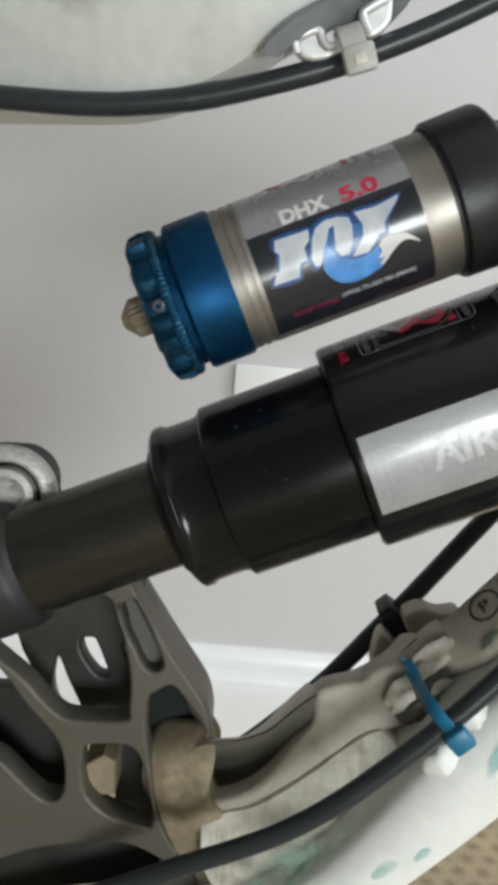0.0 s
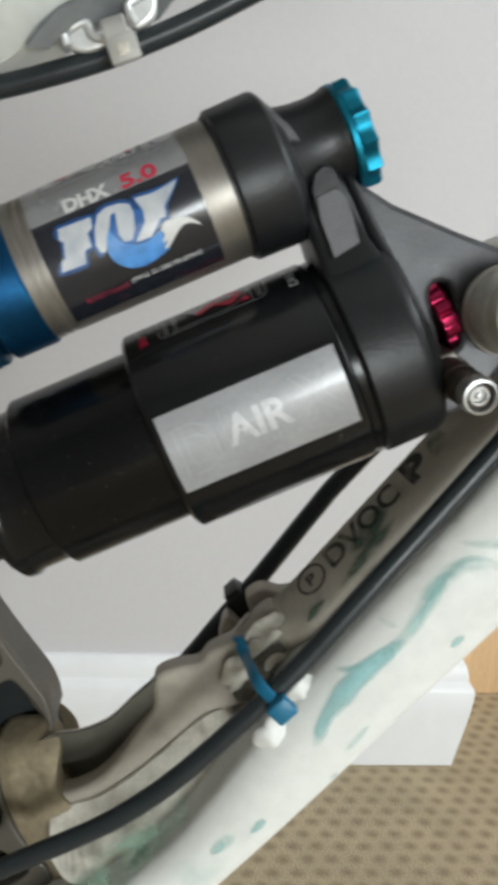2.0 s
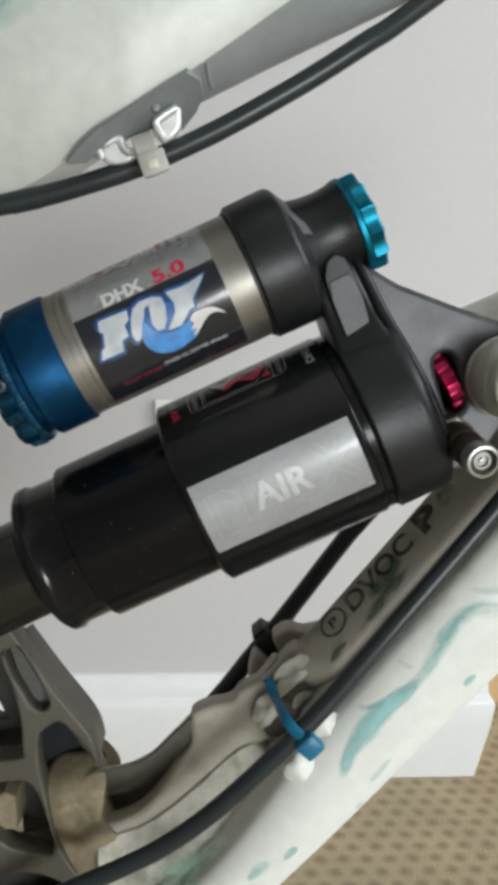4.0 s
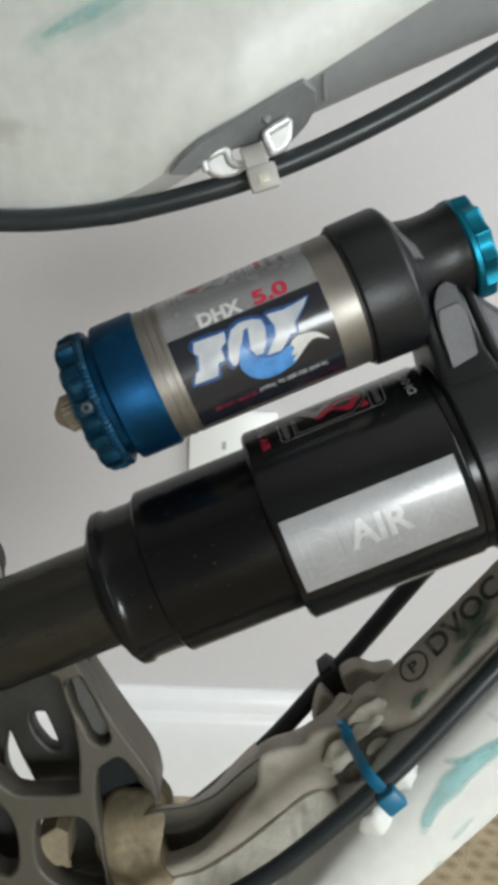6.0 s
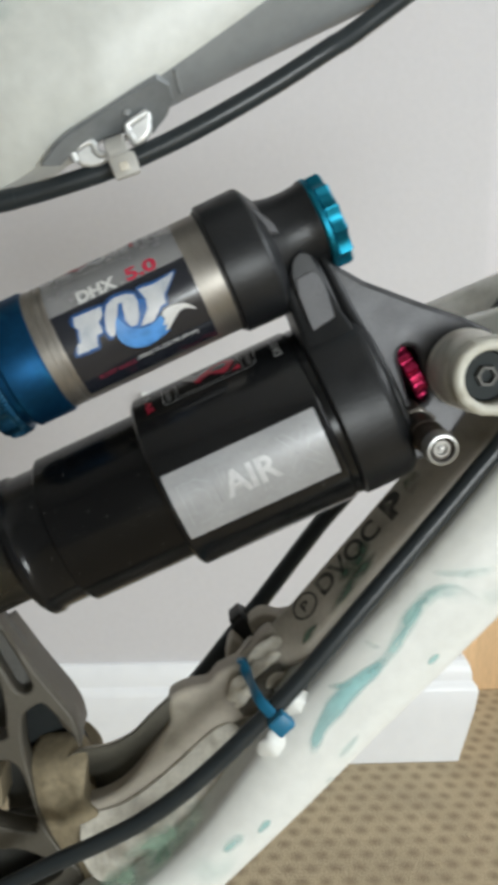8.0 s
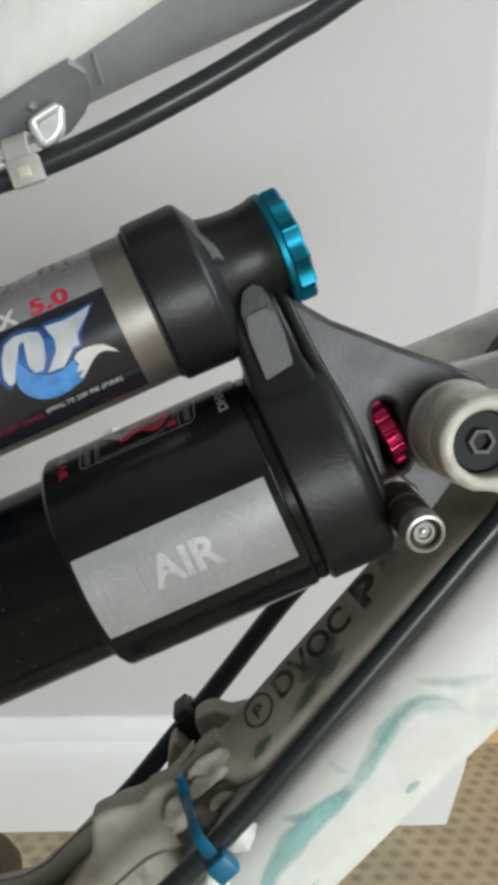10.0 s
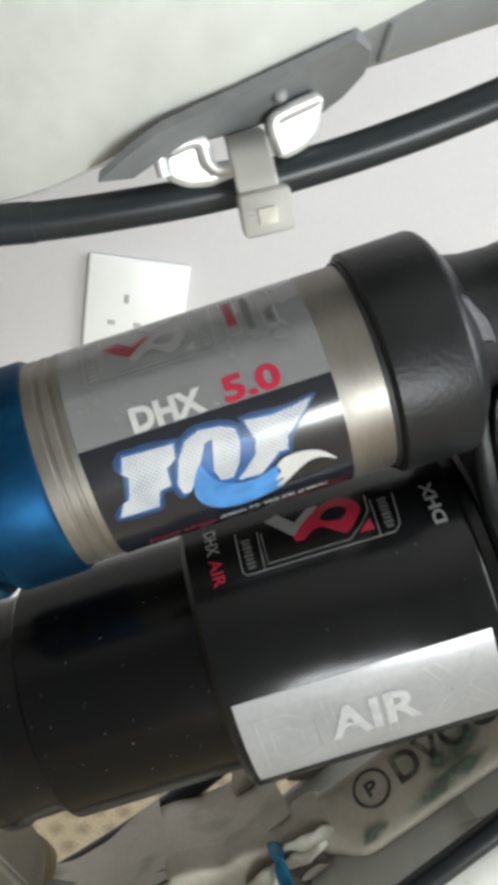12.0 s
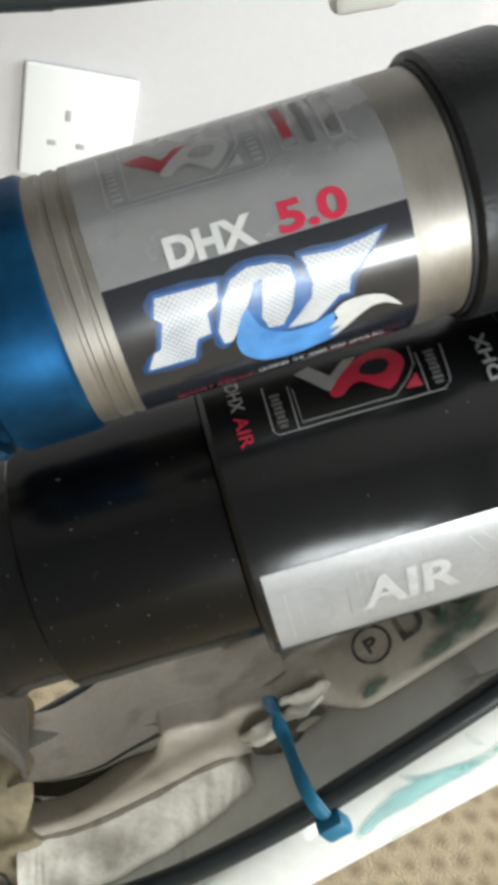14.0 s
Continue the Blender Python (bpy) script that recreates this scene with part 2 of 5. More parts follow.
FLANGE = material("link_flange_satin", (0.12, 0.118, 0.108), 0.6, metal=0.1, var=0.16, coarse=50, fine=600, bump=0.12, depth=0.0002, spec=0.25)
# darkened arm colour: the hollow's shade is painted in
POCKET_SHADE = material("shaded_pocket", (0.11, 0.105, 0.085), 0.5, metal=0.1, var=0.2, coarse=60, fine=500, bump=0.15, depth=0.0002)
# near-black that stands for shade inside the link's arch
WEB_SHADE = material("painted_web_shade", (0.02, 0.023, 0.023), 0.8, var=0.2, coarse=60, bump=0.2, spec=0.15)
# link finish copied darker, with the shade behind its windows in the colour
LINK_SHADE = material("shaded_link_inside", (0.038, 0.038, 0.032), 0.5, metal=0.2, var=0.25, coarse=60, fine=500, bump=0.15, depth=0.0002)
LUG_PAINT = material("scuffed_lug_paint", (0.56, 0.55, 0.48), 0.45, var=0.12, coarse=60, fine=400, bump=0.2, depth=0.0002, dirt=(0.3, 0.27, 0.2), dirt_amount=0.6, dirt_scale=130)
HUB = material("dusty_hub", (0.29, 0.24, 0.155), 0.85, var=0.3, coarse=40, fine=400, bump=0.3, depth=0.0003,
               dirt=(0.12, 0.1, 0.06), dirt_amount=0.75, dirt_scale=45)
CAN = material("black_anodised", (0.006, 0.0063, 0.0067), 0.2, var=0.25, coarse=40, fine=700, bump=0.05, depth=0.0001,
               stretch=(8, 1, 1), spec=0.30)
CASTING = material("black_casting", (0.009, 0.0098, 0.011), 0.40, var=0.35, coarse=70, fine=1000, bump=0.5, depth=0.0002, spec=0.38)
# casting copied lighter, for dust and for a sheen put into the colour
WEB = material("dusty_sheen_casting", (0.050, 0.050, 0.054), 0.42, metal=0.2, var=0.3, coarse=90, fine=1100, bump=0.4, depth=0.0002,
               dirt=(0.09, 0.09, 0.092), dirt_amount=0.5, dirt_scale=180)
# casting copied lighter: the light on flat and gusset is painted in
LIT_CASTING = material("lit_casting", (0.085, 0.085, 0.09), 0.5, metal=0.3, var=0.25, coarse=90, fine=1300, bump=0.5, depth=0.0002)
CAN_SATIN = material("satin_black_anodised", (0.0034, 0.0036, 0.0039), 0.2, var=0.25, coarse=40, fine=900, bump=0.04, depth=0.0001, spec=0.27)
SHAFT = material("hard_anodised_shaft", (0.064, 0.062, 0.054), 0.27, metal=0.85, var=0.1, coarse=30, fine=400, bump=0.02, stretch=(1, 4, 4))
SILVER = material("brushed_silver", (0.285, 0.266, 0.238), 0.45, metal=0.85, var=0.12, coarse=60, fine=500, bump=0.1, depth=0.0001, stretch=(6, 1, 1))
SPACER = material("tan_alloy_spacer", (0.62, 0.60, 0.55), 0.42, metal=0.3, var=0.12, coarse=70, fine=500, bump=0.12, depth=0.0001,
                  dirt=(0.22, 0.19, 0.14), dirt_amount=0.5, dirt_scale=110)
SCREW = material("grey_set_screw", (0.09, 0.088, 0.082), 0.5, metal=0.6, var=0.2, bump=0.1)
STEM = material("brown_valve_stem", (0.055, 0.042, 0.032), 0.45, metal=0.3, var=0.2, bump=0.2)
BRIGHT = material("bright_alloy", (0.72, 0.73, 0.72), 0.40, metal=0.55, var=0.12, coarse=80, fine=400, bump=0.2, depth=0.0002)
GUIDE = material("dull_alloy", (0.20, 0.212, 0.216), 0.45, metal=0.2, var=0.12, coarse=80, fine=400, bump=0.1)
# grey that puts the shade under the upper tube into the colour
UNDERSIDE_SHADE = material("underside_shade_grey", (0.235, 0.25, 0.256), 0.42, var=0.1, coarse=40, fine=300, bump=0.1, dirt=(0.30, 0.315, 0.315), dirt_amount=0.4, dirt_scale=60)
BLUE = material("blue_anodised", (0.002, 0.042, 0.108), 0.48, metal=0.85, var=0.2, coarse=60, fine=500, bump=0.12,
                dirt=(0.012, 0.13, 0.26), dirt_amount=0.4, dirt_scale=120)
BLUE_KNOB = material("blue_anodised_knob", (0.005, 0.05, 0.105), 0.42, metal=0.8, var=0.2, coarse=60, fine=900, bump=0.4, depth=0.0002,
                     dirt=(0.10, 0.24, 0.33), dirt_amount=0.35, dirt_scale=330)
AQUA = material("aqua_anodised", (0.010, 0.20, 0.30), 0.44, metal=0.88, var=0.12, coarse=60, fine=500, bump=0.08)
VALVE = material("turned_valve_alloy", (0.42, 0.42, 0.41), 0.36, metal=0.8, var=0.12, coarse=80, fine=400, bump=0.1)
SCRATCHED = material("scratched_alloy", (0.46, 0.455, 0.42), 0.48, metal=0.25, var=0.25, coarse=120, fine=500, bump=0.2, depth=0.0002,
                     dirt=(0.10, 0.095, 0.085), dirt_amount=0.8, dirt_scale=140, stretch=(1, 1, 2.5))
PINK = material("red_anodised", (0.42, 0.02, 0.085), 0.25, metal=0.85, var=0.1, bump=0.05)
SLOT = material("slot_grey", (0.42, 0.42, 0.41), 0.6, var=0.05, bump=0.0)
DARK_BOLT = material("dark_bolt", (0.02, 0.026, 0.026), 0.55, metal=0.1, var=0.2, bump=0.1, spec=0.3)
CAP_GREY = material("valve_cap_plastic", (0.22, 0.18, 0.13), 0.6, var=0.15, coarse=200, bump=0.2)
RUBBER = material("hose_rubber", (0.020, 0.026, 0.029), 0.33, var=0.15, coarse=50, fine=500, bump=0.02, spec=0.42)
STRAP = material("black_strap", (0.012, 0.012, 0.013), 0.55, var=0.2, bump=0.15)
CLEAR_TIE = material("clear_nylon", (0.62, 0.61, 0.57), 0.45, var=0.06, bump=0.05, trans=0.4)
BLUE_TIE = material("blue_nylon", (0.006, 0.14, 0.26), 0.4, var=0.1, bump=0.05)
GREY_LABEL = material("grey_label", (0.27, 0.27, 0.275), 0.26, metal=0.25, var=0.05, coarse=80, fine=700, bump=0.04, coat=0.4)
AIR_LABEL = material("silver_label", (0.34, 0.345, 0.355), 0.36, metal=0.1, var=0.1, coarse=120, fine=700, bump=0.05, coat=0.5)
AIR_PRINT = material("air_print", (0.5, 0.505, 0.51), 0.35, metal=0.1, var=0.2, coarse=200, fine=900, bump=0.03)
BLACK_LABEL = material("black_label", (0.012, 0.014, 0.02), 0.22, var=0.2, coarse=100, fine=700, bump=0.03, coat=0.5)
PRINT_WHITE = material("white_print", (0.6, 0.6, 0.585), 0.35, var=0.1, coarse=150, fine=900, bump=0.03, coat=0.2)
PRINT_SILVER = material("silver_print", (0.36, 0.365, 0.37), 0.35, metal=0.2, var=0.12, fine=900, bump=0.03, coat=0.2)
PRINT_FAINT = material("faint_print", (0.36, 0.37, 0.385), 0.3, metal=0.3, var=0.08, bump=0.0)
PRINT_GHOST = material("ghost_print", (0.385, 0.395, 0.408), 0.3, metal=0.2, var=0.15, coarse=200, bump=0.0)
PRINT_GREY = material("grey_print", (0.13, 0.13, 0.13), 0.4, var=0.1, bump=0.0)
PRINT_RED = material("red_print", (0.5, 0.018, 0.055), 0.35, var=0.1, bump=0.02, coat=0.2)
PRINT_DULL_RED = material("dull_red_print", (0.33, 0.02, 0.04), 0.35, var=0.1, bump=0.0)
PRINT_BLUE = material("blue_print", (0.018, 0.105, 0.32), 0.35, var=0.25, coarse=150, bump=0.02, coat=0.2)
PRINT_SKY = material("light_blue_print", (0.07, 0.25, 0.58), 0.35, var=0.35, coarse=110, bump=0.02, coat=0.2, dirt=(0.03, 0.15, 0.42), dirt_amount=0.7, dirt_scale=120)
PRINT_NAVY = material("navy_print", (0.012, 0.045, 0.13), 0.35, var=0.2, coarse=200, bump=0.02, coat=0.2)


def halftone():
    """Off-white print that fades into fine grey-blue dots."""
    mt = material("halftone_print", (0.56, 0.57, 0.58), 0.35, var=0.08, coarse=150, fine=900, bump=0.02, coat=0.2)
    nt = mt.node_tree
    N, L = nt.nodes, nt.links
    bs = N["Principled BSDF"]
    base = bs.inputs["Base Color"].links[0].from_socket
    tc = N.new("ShaderNodeTexCoord")
    mp = N.new("ShaderNodeMapping")
    mp.inputs["Rotation"].default_value = (0, radians(45), 0)
    mp.inputs["Scale"].default_value = (1700, 0, 1700)
    L.new(tc.outputs["Object"], mp.inputs["Vector"])
    ck = N.new("ShaderNodeTexVoronoi")
    ck.inputs["Scale"].default_value = 1.0
    ck.inputs["Randomness"].default_value = 0.0
    L.new(mp.outputs["Vector"], ck.inputs["Vector"])
    cloud = N.new("ShaderNodeTexNoise")
    cloud.inputs["Scale"].default_value = 120
    L.new(tc.outputs["Object"], cloud.inputs["Vector"])
    add = N.new("ShaderNodeMath")
    L.new(ck.outputs["Distance"], add.inputs[0])
    L.new(cloud.outputs["Fac"], add.inputs[1])
    mr = N.new("ShaderNodeMapRange")
    mr.inputs["From Min"].default_value, mr.inputs["From Max"].default_value = 0.85, 1.15
    mr.inputs["To Max"].default_value = 0.75
    L.new(add.outputs[0], mr.inputs["Value"])
    mc = N.new("ShaderNodeMix")
    mc.data_type = "RGBA"
    L.new(mr.outputs["Result"], mc.inputs["Factor"])
    L.new(base, mc.inputs[6])
    mc.inputs[7].default_value = (0.2, 0.25, 0.32, 1)
    L.new(mc.outputs[2], bs.inputs["Base Color"])
    return mt


PRINT_HALFTONE = halftone()
PRINT_TEXT = material("fine_white_print", (0.66, 0.66, 0.65), 0.4, var=0.05, bump=0.0)
PRINT_TEXT_RED = material("fine_red_print", (0.32, 0.018, 0.05), 0.4, var=0.05, bump=0.0)
STAMP = material("dark_worn_stamp", (0.05, 0.048, 0.042), 0.6, var=0.4, coarse=200, fine=900, bump=0.1, dirt=(0.22, 0.21, 0.175), dirt_amount=0.9, dirt_scale=200)
AQUA_PAINT = material("aqua_touch_up_paint", (0.33, 0.60, 0.60), 0.4, var=0.1, coarse=60, bump=0.08, dirt_scale=60, alpha=(0.65, 0.95))
AQUA_SOFT = material("soft_aqua_stroke", (0.34, 0.60, 0.58), 0.4, var=0.1, coarse=60, bump=0.08, dirt_scale=60, alpha=(0.2, 0.6))
AQUA_WASH = material("thin_aqua_wash", (0.42, 0.66, 0.62), 0.4, var=0.14, coarse=60, bump=0.1, dirt_scale=50, alpha=(0.0, 0.3))
SCUFF = material("brown_scuff", (0.3, 0.28, 0.21), 0.6, var=0.3, coarse=90, bump=0.1, dirt_scale=120, alpha=(0.0, 0.22))
STAY_PAINT = material("dirty_stay_paint", (0.80, 0.80, 0.76), 0.5, var=0.15, coarse=30, fine=300, bump=0.2, dirt=(0.30, 0.30, 0.22), dirt_amount=0.5, dirt_scale=55)
GREEN_STAIN = material("green_stain", (0.17, 0.27, 0.2), 0.6, var=0.3, coarse=120, bump=0.1, dirt_scale=90, alpha=(0.0, 0.85))
ARM_STAIN = material("dull_arm_stain", (0.085, 0.145, 0.10), 0.6, var=0.3, coarse=120, bump=0.1, dirt_scale=120, alpha=(0.1, 0.95))
GRIME = material("dark_grime", (0.11, 0.10, 0.082), 0.8, var=0.4, coarse=200, fine=800, bump=0.6, depth=0.0006)
FILLER = material("weld_paint", (0.64, 0.61, 0.53), 0.55, var=0.18, coarse=160, fine=600, bump=0.4, depth=0.0005,
                  dirt=(0.30, 0.265, 0.2), dirt_amount=0.6, dirt_scale=130)
DUST = material("pale_dust", (0.16, 0.155, 0.145), 0.9, var=0.3, bump=0.0)
WOOD = material("orange_wood", (0.74, 0.50, 0.28), 0.5, var=0.18, coarse=14, fine=160, bump=0.1, depth=0.0004, stretch=(6, 6, 0.6))


def carpet():
    """Beige woven carpet with staggered brown spots."""
    mt = material("carpet", (0.46, 0.37, 0.24), 0.95, var=0.2, coarse=18, fine=420, bump=0.9, depth=0.003)
    nt = mt.node_tree
    N, L = nt.nodes, nt.links
    bs = N["Principled BSDF"]
    base = bs.inputs["Base Color"].links[0].from_socket
    tc = N.new("ShaderNodeTexCoord")
    warp = N.new("ShaderNodeTexNoise")
    warp.inputs["Scale"].default_value = 60
    L.new(tc.outputs["Object"], warp.inputs["Vector"])
    push = N.new("ShaderNodeVectorMath")
    push.operation = "SCALE"
    push.inputs["Scale"].default_value = 0.005
    L.new(warp.outputs["Color"], push.inputs[0])
    add = N.new("ShaderNodeVectorMath")
    L.new(tc.outputs["Object"], add.inputs[0])
    L.new(push.outputs["Vector"], add.inputs[1])
    spots = []
    for off in ((0.0, 0.0), (0.5, 0.5)):
        mp = N.new("ShaderNodeMapping")
        mp.inputs["Scale"].default_value = (1 / 0.0215, 1 / 0.034, 0)
        mp.inputs["Location"].default_value = (*off, 0)
        L.new(add.outputs["Vector"], mp.inputs["Vector"])
        fr = N.new("ShaderNodeVectorMath")
        fr.operation = "FRACTION"
        L.new(mp.outputs["Vector"], fr.inputs[0])
        sub = N.new("ShaderNodeVectorMath")
        sub.operation = "SUBTRACT"
        sub.inputs[1].default_value = (0.5, 0.5, 0)
        L.new(fr.outputs["Vector"], sub.inputs[0])
        sc = N.new("ShaderNodeVectorMath")
        sc.operation = "MULTIPLY"
        sc.inputs[1].default_value = (1.0, 1.7, 0)
        L.new(sub.outputs["Vector"], sc.inputs[0])
        ln = N.new("ShaderNodeVectorMath")
        ln.operation = "LENGTH"
        L.new(sc.outputs["Vector"], ln.inputs[0])
        mr = N.new("ShaderNodeMapRange")
        mr.inputs["From Min"].default_value, mr.inputs["From Max"].default_value = 0.06, 0.40
        mr.inputs["To Min"].default_value, mr.inputs["To Max"].default_value = 0.75, 0.0
        L.new(ln.outputs["Value"], mr.inputs["Value"])
        spots.append(mr.outputs["Result"])
    mx = N.new("ShaderNodeMath")
    mx.operation = "MAXIMUM"
    L.new(spots[0], mx.inputs[0])
    L.new(spots[1], mx.inputs[1])
    mc = N.new("ShaderNodeMix")
    mc.data_type = "RGBA"
    L.new(mx.outputs[0], mc.inputs["Factor"])
    L.new(base, mc.inputs[6])
    mc.inputs[7].default_value = (0.225, 0.17, 0.105, 1)
    L.new(mc.outputs[2], bs.inputs["Base Color"])
    return mt


CARPET = carpet()

# ---- the room ----
WALL_Y = 0.818


def structure(name, bm, mt, label, category):
    return tagged(part(name, bm, mt), label, category, kind="structure")


CORNER = 0.352
ALCOVE_Y = 1.16
BACK = ALCOVE_Y + 0.1
structure("floor", box((-2.2, -1.7, -0.05), (1.9, BACK, 0.0)), CARPET, "beige carpet with staggered brown woven spots", "carpet")
structure("wall_north", box((-2.2, WALL_Y, 0.0), (CORNER, BACK, 2.4)), WALL, "plain pale grey painted wall behind the bicycle", "wall")
structure("wall_alcove", box((CORNER, ALCOVE_Y, 0.0), (1.9, BACK, 2.4)), WALL, "plain pale grey wall at the back of the alcove", "wall")
structure("wall_west", box((-2.3, -1.8, -0.05), (-2.2, BACK, 2.4)), BOUNCE_GREY, "unseen side wall, added in grey to limit bounced light", "wall")
structure("ceiling", box((-2.3, -1.8, 2.4), (2.0, BACK + 0.1, 2.5)), CEILING, "unseen white ceiling, added to bounce light down", "ceiling")
# wall with the window opening
W0, W1, Z0, Z1 = 0.33, 1.19, 0.10, 0.54
south = bmesh.new()
for lo, hi in (((-2.3, -1.8, -0.05), (W0, -1.7, 2.5)), ((W1, -1.8, -0.05), (2.0, -1.7, 2.5)), ((W0, -1.8, -0.05), (W1, -1.7, Z0)), ((W0, -1.8, Z1), (W1, -1.7, 2.5))):
    b = box(lo, hi)
    tmp = bpy.data.meshes.new("tmp")
    b.to_mesh(tmp)
    b.free()
    south.from_mesh(tmp)
    bpy.data.meshes.remove(tmp)
# unseen side wall; its opening is made up for the fill lamp
east = bmesh.new()
for lo, hi in (((1.9, -1.7, -0.05), (2.0, -0.7, 2.4)), ((1.9, 0.4, -0.05), (2.0, BACK + 0.1, 2.4)), ((1.9, -0.7, -0.05), (2.0, 0.4, 0.80)), ((1.9, -0.7, 1.90), (2.0, 0.4, 2.4))):
    b = box(lo, hi)
    tmp = bpy.data.meshes.new("tmp")
    b.to_mesh(tmp)
    b.free()
    east.from_mesh(tmp)
    bpy.data.meshes.remove(tmp)
structure("wall_east", east, BOUNCE_GREY, "unseen grey side wall with an opening for the fill lamp", "wall")
structure("wall_south", south, BOUNCE_GREY, "unseen grey wall, added, with a low window opening", "wall")


def skirting():
    """Moulded board along the wall, mitred round the outer corner into the alcove; its corner foot is tapered to fit
    the camera's view.
    """
    prof = [(0, 0), (0.013, 0), (0.0145, 0.03), (0.016, 0.062), (0.016, 0.084), (0.0145, 0.089), (0.010, 0.094), (0.0095, 0.103), (0.0075, 0.110), (0.004, 0.1165), (0, 0.1175)]
    rings = [[(-2.199, WALL_Y - 0.0005 - d, z + 0.001) for d, z in prof],
             [(CORNER + 0.0005 + d - 0.014 * max(0.0, 1 - z / 0.08), WALL_Y - 0.0005 - d, z + 0.001) for d, z in prof],
             [(CORNER + 0.0005 + d, WALL_Y + 0.08, z + 0.001) for d, z in prof],
             [(CORNER + 0.0005 + d, ALCOVE_Y - 0.001, z + 0.001) for d, z in prof]]
    return loft(rings)


structure("baseboard", skirting(), GLOSS_WHITE, "white gloss painted skirting board round the wall corner", "skirting")


# low wooden chest standing in the alcove
chest = thing("wooden_chest", "low orange-tan wooden chest standing in the alcove", "chest", pose(CORNER + 0.024, 0.962, 0.0))
part("body", box((0.0, 0.0, 0.0), (0.62, 0.18, 0.27), 0.003), WOOD, chest)
part("lid", box((-0.003, -0.008, 0.2703), (0.624, 0.182, 0.292), 0.004), WOOD, chest)

# single wall socket
SX, SZ = 0.054, 0.366
socket = thing("wall_socket", "white plastic single mains socket on the wall", "socket", pose(SX, WALL_Y, SZ))
part("faceplate", box((-0.0425, -0.0065, -0.0425), (0.0425, -0.0005, 0.0425), 0.0025, 3), PLASTIC_WHITE, socket)
for px, pz, w, h in ((-0.008, 0.008, 0.004, 0.008), (-0.019, -0.014, 0.0065, 0.004), (0.003, -0.014, 0.0065, 0.004)):
    part("pin_slot", box((px - w / 2, -0.0070, pz - h / 2), (px + w / 2, -0.0063, pz + h / 2), 0.0002), SLOT, socket, "grey pin slot")


# ---- the bicycle frame ----
frame_thing = thing("bicycle_frame", "off-white painted mountain bike frame with aqua touch-up streaks and scuffs", "bicycle frame", pose(0, 0.25, 0.0))
BY = 0.25


def on_frame(bm):
    return shift(bm, Matrix.Translation((0, -BY, 0)))


def main_tube():
    """Swelling upper tube: rounded at its low end, with a crease and, further up, an underside painted in shade grey.
    """
    low = [(-0.30, 0.541), (-0.12, 0.542), (-0.05, 0.5425), (-0.0135, 0.5436), (0.0024, 0.5458), (0.0183, 0.5515), (0.0300, 0.5580),
           (0.045, 0.5668), (0.064, 0.5761), (0.088, 0.5880), (0.1265, 0.6065), (0.20, 0.643), (0.32, 0.702)]
    crease = [(-0.30, 0.5420), (-0.12, 0.5430), (-0.05, 0.5437), (-0.0135, 0.5449), (0.0024, 0.5473), (0.0183, 0.5530), (0.0300, 0.5602),
              (0.045, 0.5706), (0.064, 0.5832), (0.088, 0.5996), (0.1265, 0.6265), (0.20, 0.677), (0.32, 0.760)]
    low3 = glide([(x, 0, z) for x, z in low], 6)
    cr3 = glide([(x, 0, z) for x, z in crease], 6)
    rings = []
    for p, q in zip(low3, cr3):
        z0, z1, x = p.z, q.z, p.x
        k = min(1.0, max(0.0, (x - 0.01) / 0.035))
        front = glide([Vector((x, y, z)) for y, z in ((0.2322 - 0.0062 * k, z1), (0.2285 - 0.0050 * k, z1 + 0.008), (0.2235 - 0.0025 * k, z1 + 0.022), (0.2225 - 0.0015 * k, z1 + 0.042), (0.2265, z1 + 0.064),
                (0.236, z1 + 0.082), (0.252, z1 + 0.091), (0.270, z1 + 0.085), (0.283, z1 + 0.060), (0.286, z1 + 0.03), (0.280 + 0.002 * k, z0 + 0.014 + 0.016 * k))], 3)
        under = glide([Vector((x, y, z)) for y, z in ((0.280 + 0.002 * k, z0 + 0.014 + 0.016 * k), (0.272 - 0.004 * k, z0 + 0.005 + 0.008 * k), (0.262 - 0.012 * k, z0 + 0.001 + 0.002 * k),
                (0.252 - 0.013 * k, z0), (0.238 - 0.0065 * k, z0 + (z1 - z0) * (0.30 + 0.12 * k)), (0.2322 - 0.0062 * k, z1))], 3)
        # low end bent backwards so that it catches less light
        back = 2.0 * max(0.0, 0.035 - x) ** 2 if x > -0.1 else 0.0365 + 0.54 * (-0.1 - x)
        rings.append([v + Vector((0, back, 0)) for v in front[:-1] + under[:-1]])
    return loft(rings)


tube_ob = part("main_tube", on_frame(main_tube()), FRAME_DIMMED, frame_thing, "off-white swelling tube with shade painted grey on its underside", 40)
# down-facing polygons get the painted shade
tube_ob.data.materials.append(UNDERSIDE_SHADE)
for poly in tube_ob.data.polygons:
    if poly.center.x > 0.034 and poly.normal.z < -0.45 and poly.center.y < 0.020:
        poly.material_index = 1


